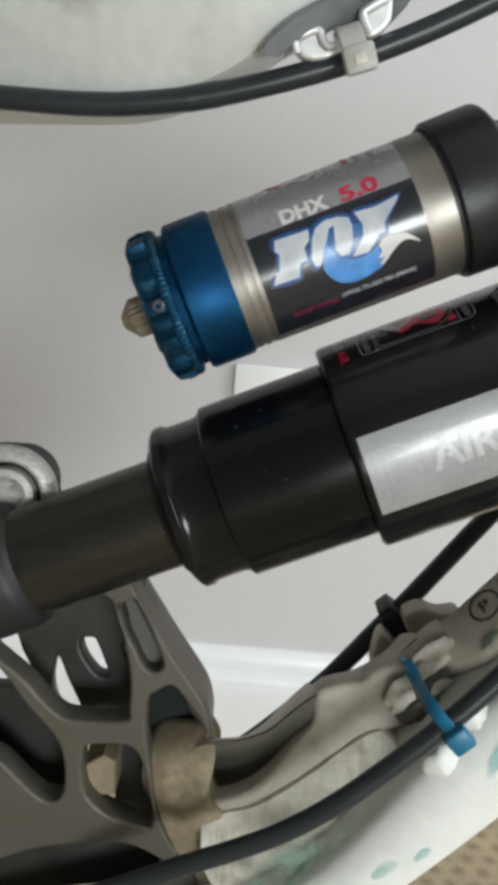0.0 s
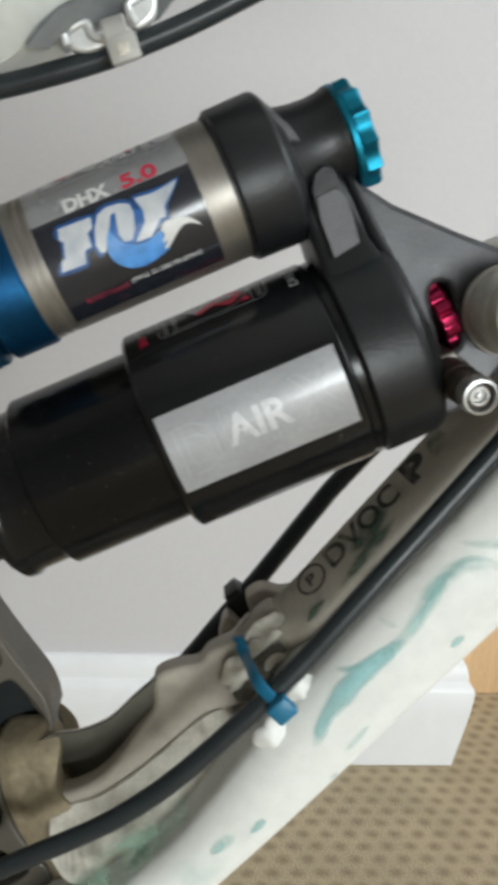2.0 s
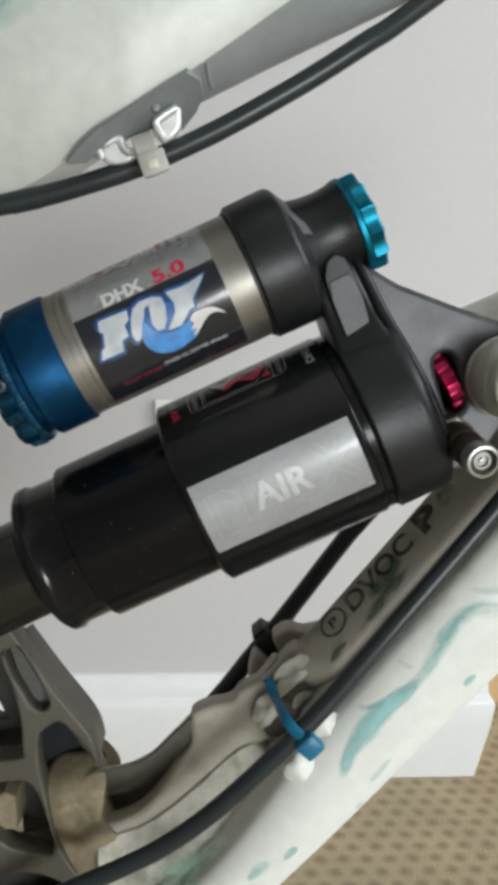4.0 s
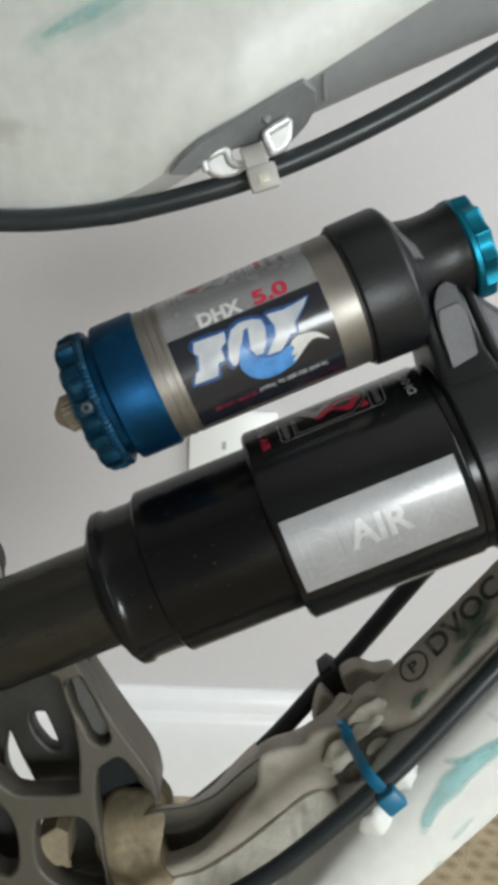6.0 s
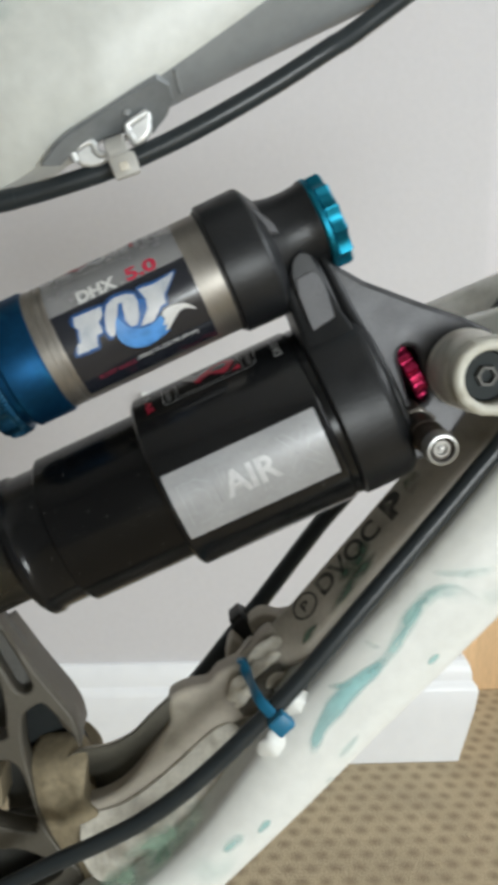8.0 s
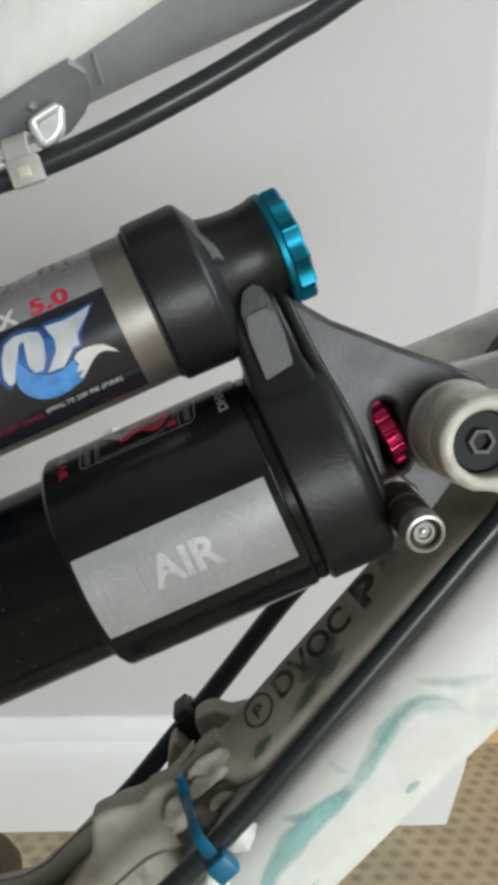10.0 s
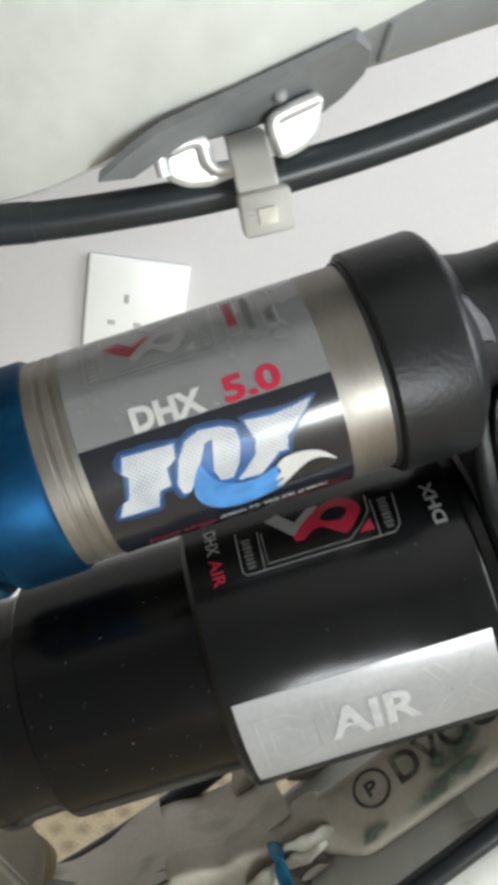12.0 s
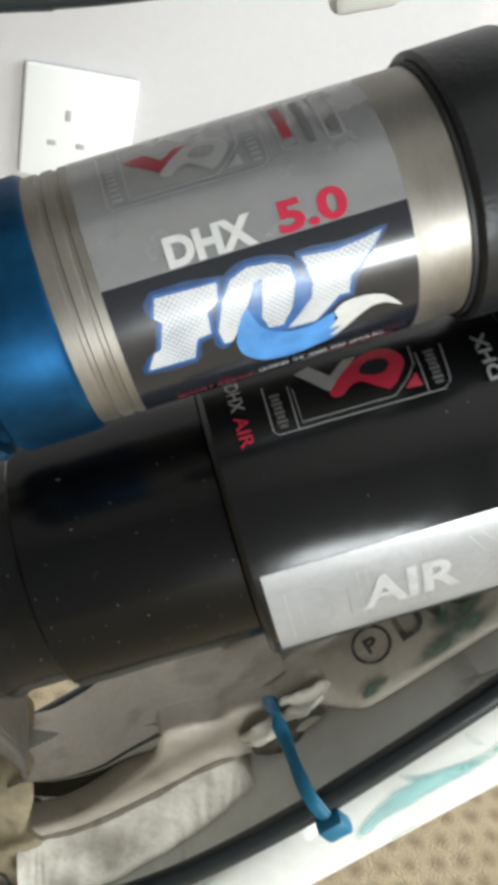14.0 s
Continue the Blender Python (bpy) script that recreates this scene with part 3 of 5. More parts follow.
def skin_patch(points, y, r=0.0014, seed=0):
    """A brushed streak of paint lying on the tube: a film along a line that thins out towards its edges."""
    line = glide([(x, y, z) for x, z in points], 14)
    bm = bmesh.new()
    cover = bm.verts.layers.float.new("cover")
    n = len(line)
    rows = []
    for i, p in enumerate(line):
        d = line[min(i + 1, n - 1)] - line[max(i - 1, 0)]
        d.normalize()
        s = Vector((-d.z, 0, d.x))
        t = i / (n - 1)
        w = r * (0.75 + 0.5 * math.sin(math.pi * (0.08 + 0.86 * t))) * math.sin(math.pi * (0.03 + 0.94 * t)) ** 0.4 * (0.95 + 0.22 * noise.noise(Vector((i * 0.09, seed, 0))))
        row = []
        for k in range(9):
            e = (k - 4) / 4 * w
            v = bm.verts.new(p + s * e)
            v[cover] = min(1.0, 1.25 * (1 - (abs(k - 4) / 4) ** 1.5)) * min(1.0, 8 * t, 5 * (1 - t))
            row.append(v)
        rows.append(row)
    for a, c in zip(rows, rows[1:]):
        for k in range(8):
            bm.faces.new((a[k], a[k + 1], c[k + 1], c[k]))
    return bm


def drape(bm, target, lift=0.0002):
    """Presses a film onto the front of another mesh."""
    from_y = Vector((0, 1, 0))
    deps = bpy.context.evaluated_depsgraph_get()
    for v in bm.verts:
        hit, place, normal, _ = target.ray_cast(Vector((v.co.x, -0.3, v.co.z)), from_y, depsgraph=deps)
        if hit:
            v.co.y = place.y - lift
    return bm


# lower tube, which runs up to the shock mount
def lower_tube():
    top = [(-0.10, 0.206), (-0.03, 0.262), (0.02, 0.302), (0.045, 0.320), (0.068, 0.342), (0.090, 0.3735), (0.1090, 0.3995), (0.128, 0.4235), (0.1465, 0.4465), (0.162, 0.4670), (0.175, 0.484), (0.202, 0.512), (0.26, 0.57)]
    low = [(-0.02, 0.213), (0.045, 0.284), (0.080, 0.3225), (0.0985, 0.3425), (0.112, 0.3573), (0.129, 0.3758), (0.143, 0.3910), (0.158, 0.4073), (0.1725, 0.4230), (0.1845, 0.4362), (0.196, 0.4487), (0.222, 0.477), (0.28, 0.54)]
    a = glide([(x, 0, z) for x, z in top], 5)
    b = glide([(x, 0, z) for x, z in low], 5)
    rings = []
    for p, q in zip(a, b):
        ring = []
        for s, y in ((0.0, 0.248), (0.03, 0.2335), (0.10, 0.2288), (0.3, 0.2258), (0.5, 0.2250), (0.7, 0.2250), (0.88, 0.2268), (0.97, 0.2300), (1.0, 0.2350),
                     (1.0, 0.262), (0.97, 0.276), (0.85, 0.284), (0.5, 0.288), (0.15, 0.286), (0.03, 0.280), (0.0, 0.270)):
            c = p.lerp(q, s)
            ring.append(Vector((c.x, y, c.z)))
        rings.append(glide(ring, 2, True))
    return loft(rings)


low_tube = part("lower_tube", on_frame(lower_tube()), FRAME, frame_thing, "off-white tube with aqua touch-up streaks", 50)
bpy.context.view_layer.update()


def streak(points, r, target, seed, mt=AQUA_PAINT, name="paint_streak", label="aqua touch-up paint streak"):
    bm = skin_patch(points, -0.02, r, seed)
    part(name, drape(bm, target), mt, frame_thing, label, 60)


streak([(0.1081, 0.375), (0.1105, 0.3834), (0.1151, 0.391), (0.1202, 0.3976), (0.127, 0.4039), (0.1325, 0.409)], 0.0031, low_tube, 1, AQUA_PAINT)
streak([(0.1215, 0.3995), (0.1277, 0.405), (0.1324, 0.4101), (0.1359, 0.4168), (0.1395, 0.4234), (0.1442, 0.4289), (0.149, 0.4309), (0.1545, 0.4308), (0.1611, 0.4275)], 0.0024, low_tube, 2, AQUA_SOFT)
streak([(0.1344, 0.4124), (0.1373, 0.419), (0.1419, 0.4266), (0.1472, 0.4318), (0.1531, 0.4323), (0.1576, 0.4301)], 0.001, low_tube, 3, AQUA_SOFT)
streak([(0.1168, 0.3736), (0.1201, 0.3779), (0.1234, 0.3824)], 0.0013, low_tube, 4, AQUA_SOFT)
streak([(0.1446, 0.4061), (0.1484, 0.4099)], 0.0012, low_tube, 5, AQUA_SOFT)
streak([(0.1243, 0.4133), (0.1267, 0.4121), (0.1295, 0.4117)], 0.001, low_tube, 6, AQUA_WASH, "paint_wash", "thin aqua paint smear")
streak([(0.1127, 0.3977), (0.1163, 0.3983), (0.1208, 0.4001)], 0.0011, low_tube, 11, AQUA_SOFT)
streak([(0.1445, 0.4363), (0.1514, 0.4364), (0.1583, 0.4375), (0.1666, 0.4391)], 0.0013, low_tube, 12, AQUA_WASH, "paint_wash", "thin aqua paint smear")
streak([(0.1529, 0.4356), (0.1598, 0.437), (0.1666, 0.4391)], 0.0015, low_tube, 15, AQUA_WASH, "paint_wash", "thin aqua paint smear")
streak([(0.1462, 0.4292), (0.1562, 0.4276), (0.1659, 0.4289), (0.174, 0.4332)], 0.0026, low_tube, 13, AQUA_WASH, "paint_wash", "thin aqua paint smear")
streak([(0.113, 0.3638), (0.1155, 0.3662)], 0.001, low_tube, 14, AQUA_SOFT)
streak([(0.0486, 0.3275), (0.0603, 0.3373), (0.0681, 0.3461)], 0.0022, low_tube, 7, GREEN_STAIN, "stain", "dull green stain")
streak([(0.079, 0.34), (0.083, 0.344), (0.0865, 0.3465)], 0.0020, low_tube, 8, AQUA_SOFT)
streak([(0.0905, 0.347), (0.093, 0.35), (0.095, 0.352)], 0.0014, low_tube, 9, AQUA_SOFT)
streak([(-0.0040, 0.5875), (0.0040, 0.5915), (0.0110, 0.5950), (0.0246, 0.6022)], 0.0021, tube_ob, 10, AQUA_SOFT)

streak([(0.031, 0.3129), (0.0466, 0.3285), (0.0622, 0.3441), (0.0739, 0.3558)], 0.0060, low_tube, 24, GREEN_STAIN, "stain", "dull green stain")
streak([(0.0622, 0.3197), (0.0759, 0.3343), (0.0895, 0.348)], 0.0060, low_tube, 25, AQUA_WASH, "paint_wash", "thin aqua paint smear")
streak([(0.1227, 0.4163), (0.1383, 0.4348), (0.152, 0.4514)], 0.0035, low_tube, 27, SCUFF, "scuff", "brown scuff mark")
streak([(-0.0100, 0.5840), (0.0040, 0.5900), (0.0200, 0.5990), (0.0330, 0.6050)], 0.0050, tube_ob, 28, AQUA_WASH, "paint_wash", "thin aqua paint smear")
streak([(-0.0300, 0.5700), (-0.0150, 0.5660), (0.0000, 0.5660)], 0.0030, tube_ob, 31, SCUFF, "scuff", "faint grey scuff")


part("paint_ridge", on_frame(sweep([(0.0657, 0.2264, 0.5836), (0.0662, 0.2296, 0.5813), (0.0671, 0.2340, 0.5788)], 0.0006, 12, 6, 0.0, 0.5)), UNDERSIDE_SHADE, frame_thing, "thin ridge of paint")
# unseen shell and leg, added so that the frame stands on the floor
part("bottom_shell", on_frame(shift(lathe([(-0.034, 0), (-0.034, 0.020), (0.034, 0.020), (0.034, 0)], 40), Matrix.Translation((-0.085, 0.262, 0.200)) @ Matrix.Rotation(radians(90), 4, "Z"))), FRAME, frame_thing)
part("stand_leg", on_frame(sweep([(-0.085, 0.262, 0.195), (-0.10, 0.275, 0.10), (-0.115, 0.29, 0.001)], 0.010, 20)), STRAP, frame_thing, "unseen black leg, added to hold up the frame")


# swingarm strut with its stamp: past the yoke its face turns upwards
ARM_AT = Vector((0.1084, 0.0030, 0.4150))
ARM_ALONG = Vector((0.629, 0, 0.777))
ARM_DOWN = Vector((0.777, 0, -0.629))
ARM_TILT = 55.0


def arm_axes(tilt):
    a = radians(tilt)
    front = Vector((0, -1, 0))
    return ARM_DOWN * math.cos(a) + front * math.sin(a), front * math.cos(a) - ARM_DOWN * math.sin(a)


def arm_film(up):
    # text lies along the arm, with its top towards the upper edge
    c, n = arm_axes(ARM_TILT)
    o = ARM_AT + n * up
    return Matrix(((ARM_ALONG.x, -c.x, n.x, o.x), (ARM_ALONG.y, -c.y, n.y, o.y), (ARM_ALONG.z, -c.z, n.z, o.z), (0, 0, 0, 1)))


def arm_bar():
    rings = []
    for k in range(45):
        s = -0.024 + 0.122 * k / 44
        f = min(1.0, max(0.0, (s + 0.024) / 0.016))
        f = f * f * (3 - 2 * f)
        c, n = arm_axes(12 + (ARM_TILT - 12) * f)
        o = ARM_AT + ARM_ALONG * s
        top, low = -0.0055 - 0.0010 * f, 0.0100 + 0.0025 * f
        ring = []
        for w, d in ((0, -0.0060), (0, -0.0030), (0.0003, -0.0014), (0.0010, -0.0005), (0.0022, -0.0001), (0.0040, 0.0)):
            ring.append(o + c * (top + w) + n * d)
        for w, d in ((0.0030, 0.0), (0.0014, -0.0003), (0.0005, -0.0010), (0, -0.0025), (0, -0.0060)):
            ring.append(o + c * (low - w) + n * d)
        rings.append(ring)
    return loft(rings)


arm_top = [(0.0297, 0.3413), (0.0315, 0.3417), (0.0357, 0.3427), (0.0426, 0.3464), (0.0492, 0.3535), (0.0555, 0.3631), (0.0602, 0.3708), (0.0606, 0.3759), (0.061, 0.3824), (0.0674, 0.3858), (0.0743, 0.3872), (0.0776, 0.3915), (0.0862, 0.3962), (0.0930, 0.4045), (0.0975, 0.4060)]
arm_low = [(0.1020, 0.3980), (0.1015, 0.3880), (0.0935, 0.3760), (0.0845, 0.3717), (0.0762, 0.3676), (0.0681, 0.3603), (0.0567, 0.3496), (0.0449, 0.3408), (0.0361, 0.3376), (0.0301, 0.336)]
swingarm = thing("swingarm", "grey-tan worn alloy swingarm strut with dark stamped letters", "swingarm", pose(0, BY, 0))
plate("strut", [arm_top + arm_low], 0.0015, 0.0105, 0.0018, ARM, swingarm, round_n=3)
part("arm_bar", arm_bar(), ARM, swingarm)


def hollow(top, low, front, deep, under):
    """A scooped floor: flush at its upper edge and far end, deep and undercut at its lower edge."""
    a = glide([(x, 0, z) for x, z in top], 6)
    c = glide([(x, 0, z) for x, z in low], 6)
    n = len(a) - 1
    rings = []
    for i, (p, q) in enumerate(zip(a, c)):
        d = deep * (1 - i / n) ** 0.6
        ring = []
        for j in range(11):
            t = j / 10 * (1 + under)
            m = p.lerp(q, t)
            ring.append(Vector((m.x, front + 0.0004 + 0.0016 * (1 - i / n) + d * math.sin(min(1.0, t) * math.pi / 2) ** 1.3, m.z)))
        ring += [ring[-1] + Vector((0, 0.003, 0)), ring[0] + Vector((0, 0.030 * (1 - i / n) + 0.004, -0.021 * (1 - i / n)))]
        rings.append(ring)
    return loft(rings)


yoke_edge = [(0.0246, 0.3589), (0.0292, 0.3615), (0.0377, 0.3629), (0.0429, 0.365), (0.048, 0.3682), (0.0544, 0.3751), (0.0618, 0.3822)]
part("pocket_floor", hollow(yoke_edge, [(0.026, 0.3381), (0.032, 0.3382), (0.0395, 0.3402), (0.0454, 0.3449), (0.0511, 0.3528), (0.0574, 0.3626), (0.063, 0.3704)], 0.0015, 0.016, 0.25), POCKET_SHADE, swingarm, "scooped pocket with shade painted in")
# the yoke's tan upper side, which falls away behind the pocket
rings = []
edge = glide([(x, 0.0032, z + 0.0002) for x, z in yoke_edge], 6)
for i, p in enumerate(edge):
    k = 1 - i / (len(edge) - 1)
    deep, drop = 0.044 - 0.006 * k, -0.021 - 0.006 * k
    rings.append([p, p + Vector((0, 0.003, -0.0008)), p + Vector((0, deep, drop)), p + Vector((0, deep - 0.001, drop - 0.005)), p + Vector((0, 0.004, -0.0025))])
part("yoke_top", loft(rings), ARM, swingarm)
rings = []
for p in glide([(0.0590, 0, 0.3775), (0.0635, 0, 0.3818), (0.068, 0, 0.3846), (0.075, 0, 0.3872), (0.083, 0, 0.3930), (0.090, 0, 0.4020)], 5):
    rings.append([p + Vector((0, y, z)) for y, z in ((0.0060, 0.0), (0.010, -0.0008), (0.030, -0.0105), (0.044, -0.0200), (0.047, -0.0250), (0.044, -0.0300), (0.0060, -0.0120))])
part("strut_back", loft(rings), ARM, swingarm)
for c in ([(0.0836, 0.3902), (0.082, 0.3856), (0.0817, 0.3781), (0.0844, 0.3715), (0.091, 0.3742), (0.0915, 0.3829), (0.0868, 0.3894)], [(0.0904, 0.3958), (0.0927, 0.3994), (0.0967, 0.4008), (0.1025, 0.3994), (0.1092, 0.4002), (0.1066, 0.3906), (0.0962, 0.3875)]):
    plate("cable_lug", [c], 0.030, 0.040, 0.0012, ARM, swingarm, round_n=3)


def flat_film(name, flat, m, mt, parent, label=""):
    places, faces = flat
    bm = bmesh.new()
    vs = [bm.verts.new(p) for p in places]
    for f in faces:
        if len(set(f)) == len(f):
            try:
                bm.faces.new([vs[i] for i in f])
            except ValueError:
                pass
    return part(name, shift(bm, m), mt, parent, label)


def worn_film(name, points, m, mt, parent, label=""):
    """A rounded stain that thins out to nothing at its edge."""
    edge = glide([(x, z, 0) for x, z in points], 5, True)
    mid = sum(edge, Vector()) / len(edge)
    bm = bmesh.new()
    cover = bm.verts.layers.float.new("cover")
    rows = []
    for f, c in ((1.0, 0.0), (0.7, 0.7), (0.35, 1.0)):
        row = [bm.verts.new(mid.lerp(p, f)) for p in edge]
        for v in row:
            v[cover] = c
        rows.append(row)
    n = len(edge)
    for a, c in zip(rows, rows[1:]):
        for q in range(n):
            bm.faces.new((a[q], a[(q + 1) % n], c[(q + 1) % n], c[q]))
    bm.faces.new(rows[-1])
    return part(name, shift(bm, m), mt, parent, label)


def ring_line(a, c, n=28):
    return [(a * math.cos(2 * math.pi * k / n), c * math.sin(2 * math.pi * k / n)) for k in range(n)]


flat_film("stamped_ring", stroke(ring_line(0.0050, 0.0042), 0.0008), arm_film(0.0003), STAMP, swingarm, "dark stamped ring")
flat_film("stamped_letters", fit_text("P", -0.0017, 0.0017, -0.0018, 0.0018, 0.03), arm_film(0.0003), STAMP, swingarm)
flat_film("stamped_letters", fit_text("DVOC", 0.0074, 0.0380, -0.0036, 0.0036, 0.026), arm_film(0.0003), STAMP, swingarm)
flat_film("stamped_letters", fit_text("P", 0.0425, 0.0510, -0.0042, 0.0042, 0.06), arm_film(0.0003), STAMP, swingarm)
worn_film("worn_stamp_bar", [(0.0530, -0.003), (0.0540, 0.003), (0.0600, 0.003), (0.0605, -0.002)], arm_film(0.0003), ARM_STAIN, swingarm)
worn_film("stain", [(0.004, -0.0105), (0.013, -0.0070), (0.027, -0.0062), (0.032, -0.0078), (0.022, -0.0107)], arm_film(0.0005), ARM_STAIN, swingarm)
worn_film("stain", [(0.014, -0.0042), (0.020, 0.000), (0.030, 0.0005), (0.033, -0.0034), (0.022, -0.0075)], arm_film(0.0004), ARM_STAIN, swingarm)
worn_film("stain", [(-0.010, -0.0100), (-0.006, -0.0072), (0.000, -0.0085), (-0.004, -0.0106)], arm_film(0.0004), ARM_STAIN, swingarm)

# pivot hub
hub = thing("pivot_hub", "dusty tan pivot hub caked with dry mud in the link", "pivot", pose(0.0194, 0.262, 0.339))


def caked(bm, amount, scale):
    for v in bm.verts:
        v.co += noise.noise_vector(v.co * scale) * amount
    return bm


part("barrel", caked(shift(lathe([(0.003, 0), (0.003, 0.006), (0.004, 0.0105), (0.006, 0.0130), (0.03, 0.0130), (0.03, 0)], 48), Matrix.Rotation(radians(90), 4, "Z")), 0.0008, 110), HUB, hub)


def caked_boss(left, right, y0, y1, bulge):
    """A lumpy mass between two upright edges."""
    a = glide([(x, y0, z) for x, z in left], 8)
    c = glide([(x, y1, z) for x, z in right], 8)
    n = len(a) - 1
    rings = []
    for i, (p, q) in enumerate(zip(a, c)):
        ring = []
        for j in range(17):
            t = j / 16
            m = p.lerp(q, t)
            edge = math.sin(math.pi * t) ** 0.6 * math.sin(math.pi * (0.10 + 0.86 * i / n)) ** 0.6
            m.y -= bulge * edge
            m.y += 0.011 * max(0.0, 1 - 3.2 * i / n) ** 2
            m.y += 0.0028 * edge * noise.noise(m * 95) + 0.0008 * noise.noise(m * 420)
            ring.append(m)
        ring += [q + Vector((0, 0.012, 0)), p + Vector((0, 0.012, 0))]
        rings.append(ring)
    return loft(rings)


part("mud_cake", shift(caked_boss([(0.0124, 0.359), (0.0088, 0.3528), (0.01, 0.3436), (0.0124, 0.3334), (0.016, 0.3232), (0.0207, 0.3129), (0.0251, 0.3024)], [(0.0284, 0.3638), (0.0312, 0.3585), (0.0306, 0.3511), (0.0307, 0.3437), (0.0359, 0.3371), (0.0397, 0.3271), (0.0388, 0.3144)], 0.2575, 0.2500, 0.0035), Matrix.Translation((-0.0194, -0.262, -0.339))), HUB, hub, "dry tan mud caked round the hub")
plate("pin_block", [[(x - 0.0194, z - 0.339) for x, z in [(-0.012, 0.3443), (-0.0053, 0.3494), (-0.0013, 0.3472), (-0.0009, 0.3349), (-0.0112, 0.3336), (-0.0125, 0.3384)]]], -0.002, 0.014, 0.0008, HUB, hub, "tan pin block", 0)

# weld beads between strut and lower tube
weld = thing("weld_seam", "lumpy painted weld bead with grime in its hollows", "weld", pose(0, BY, 0))


def beads(points, r, count, wobble=0.0012, flat=0.55):
    def lump(t):
        return r * (0.85 + 0.15 * abs(math.sin(math.pi * t * count))) * math.sin(math.pi * (0.10 + 0.80 * t)) ** 0.5
    return sweep(points, lump, 18, 12, wobble, flat)


def fillet(top, low, ripples):
    """A broad rippled weld between two edges."""
    a = glide([(x, 0.0000, z) for x, z in top], 12)
    c = glide([(x, -0.0070, z) for x, z in low], 12)
    n = len(a) - 1
    rings = []
    for i, (p, q) in enumerate(zip(a, c)):
        s = i / n
        ring = []
        for j in range(11):
            t = j / 10
            m = p.lerp(q, t)
            wave = 0.00022 * math.sin(2 * math.pi * (s * ripples + 0.8 * t + 0.5 * noise.noise(Vector((s * 9, t * 2, 0))))) * math.sin(math.pi * t) * min(1.0, 4 * s)
            m.y -= 0.0022 * math.sin(math.pi * t) * math.sin(math.pi * (0.08 + 0.88 * s)) ** 0.5 + wave + 0.0006 * noise.noise(m * 150)
            ring.append(m)
        ring += [q + Vector((0, 0.014, 0)), p + Vector((0, 0.004, 0))]
        rings.append(ring)
    return loft(rings)


part("seam_fillet", fillet([(0.0285, 0.3339), (0.0318, 0.3367), (0.0361, 0.339), (0.0448, 0.3422), (0.0565, 0.351), (0.0679, 0.3617), (0.0758, 0.3693), (0.0811, 0.3721), (0.0844, 0.3713)], [(0.0297, 0.3256), (0.0341, 0.3178), (0.0399, 0.3163), (0.05, 0.3235), (0.0615, 0.3332), (0.0725, 0.3455), (0.0786, 0.3528), (0.0847, 0.3604), (0.0897, 0.368)], 17), FILLER, weld, "broad rippled cream weld")
part("bead", beads([(0.0895, 0.0005, 0.3954), (0.0934, -0.002, 0.4015), (0.1, 0.0005, 0.4038)], 0.0027, 3, 0.0008, 0.45), FILLER, weld)
part("bead", beads([(0.0888, 0.0005, 0.3898), (0.0927, -0.0025, 0.3958), (0.0992, 0.0005, 0.3993)], 0.0024, 3, 0.0008, 0.45), FILLER, weld)
part("bead", beads([(0.0829, 0.0005, 0.3816), (0.0851, -0.0022, 0.3883), (0.0897, 0.0005, 0.391)], 0.0027, 3, 0.0008, 0.45), FILLER, weld)
part("bead", beads([(0.0847, 0.0008, 0.3782), (0.0871, -0.0015, 0.3839), (0.0913, 0.0005, 0.3866)], 0.0022, 2, 0.0008, 0.45), FILLER, weld)
part("bead", beads([(0.0943, 0.0008, 0.3848), (0.0969, -0.0018, 0.3899), (0.101, 0.0005, 0.3913)], 0.0019, 2, 0.0008, 0.45), FILLER, weld)
part("filler_lump", beads([(0.0920, -0.0205, 0.3735), (0.0955, -0.0220, 0.3775), (0.0985, -0.0205, 0.3812)], 0.0044, 2, 0.0008), FRAME, weld)
part("filler_lump", beads([(0.1000, -0.0195, 0.3865), (0.1040, -0.0205, 0.3905), (0.1065, -0.0190, 0.3938)], 0.0036, 2, 0.0010, 0.3), FRAME, weld)
part("grime", beads([(0.0907, 0.0, 0.3838), (0.0942, -0.0005, 0.3891), (0.1005, 0.0, 0.3941)], 0.0032, 3, 0.0005, 0.4), GRIME, weld)
part("grime", beads([(0.0863, 0.0, 0.3767), (0.0918, -0.001, 0.3803), (0.0974, -0.0, 0.3853)], 0.0034, 3, 0.0005, 0.4), GRIME, weld)

# shock mount at the end of the lower tube
clevis = thing("shock_mount", "off-white frame lug with a recessed hex bolt and alloy spacer", "frame lug", pose(0, BY, 0))
CX, CZ = 0.1552, 0.5000
lug = [(CX + 0.0112 * math.cos(radians(a)), CZ + 0.0112 * math.sin(radians(a))) for a in range(100, 281, 20)]
lug += [(0.172, 0.4855), (0.184, 0.4850), (0.196, 0.478), (0.215, 0.470), (0.235, 0.50), (0.235, 0.545), (0.205, 0.535), (0.180, 0.5175)]
hole = [(CX + 0.0078 * math.cos(radians(a)), CZ + 0.0078 * math.sin(radians(a))) for a in range(0, 360, 20)]
plate("lug", [lug, hole], -0.038, -0.029, 0.0015, LUG_PAINT, clevis, round_n=2)
plate("back_lug", [lug, hole], 0.020, 0.030, 0.0015, FRAME, clevis, round_n=2)
TURN_Y = Matrix.Rotation(radians(90), 4, "Z")
part("spacer", shift(lathe([(-0.0292, 0.0056), (-0.0292, 0.0110), (-0.0280, 0.0119), (-0.016, 0.0121), (-0.0155, 0.0126), (-0.0135, 0.0126), (-0.0130, 0.0120), (0.0195, 0.0120), (0.0195, 0.0056)], 48), Matrix.Translation((CX, 0, CZ)) @ TURN_Y), SPACER, clevis, "brushed tan alloy spacer")
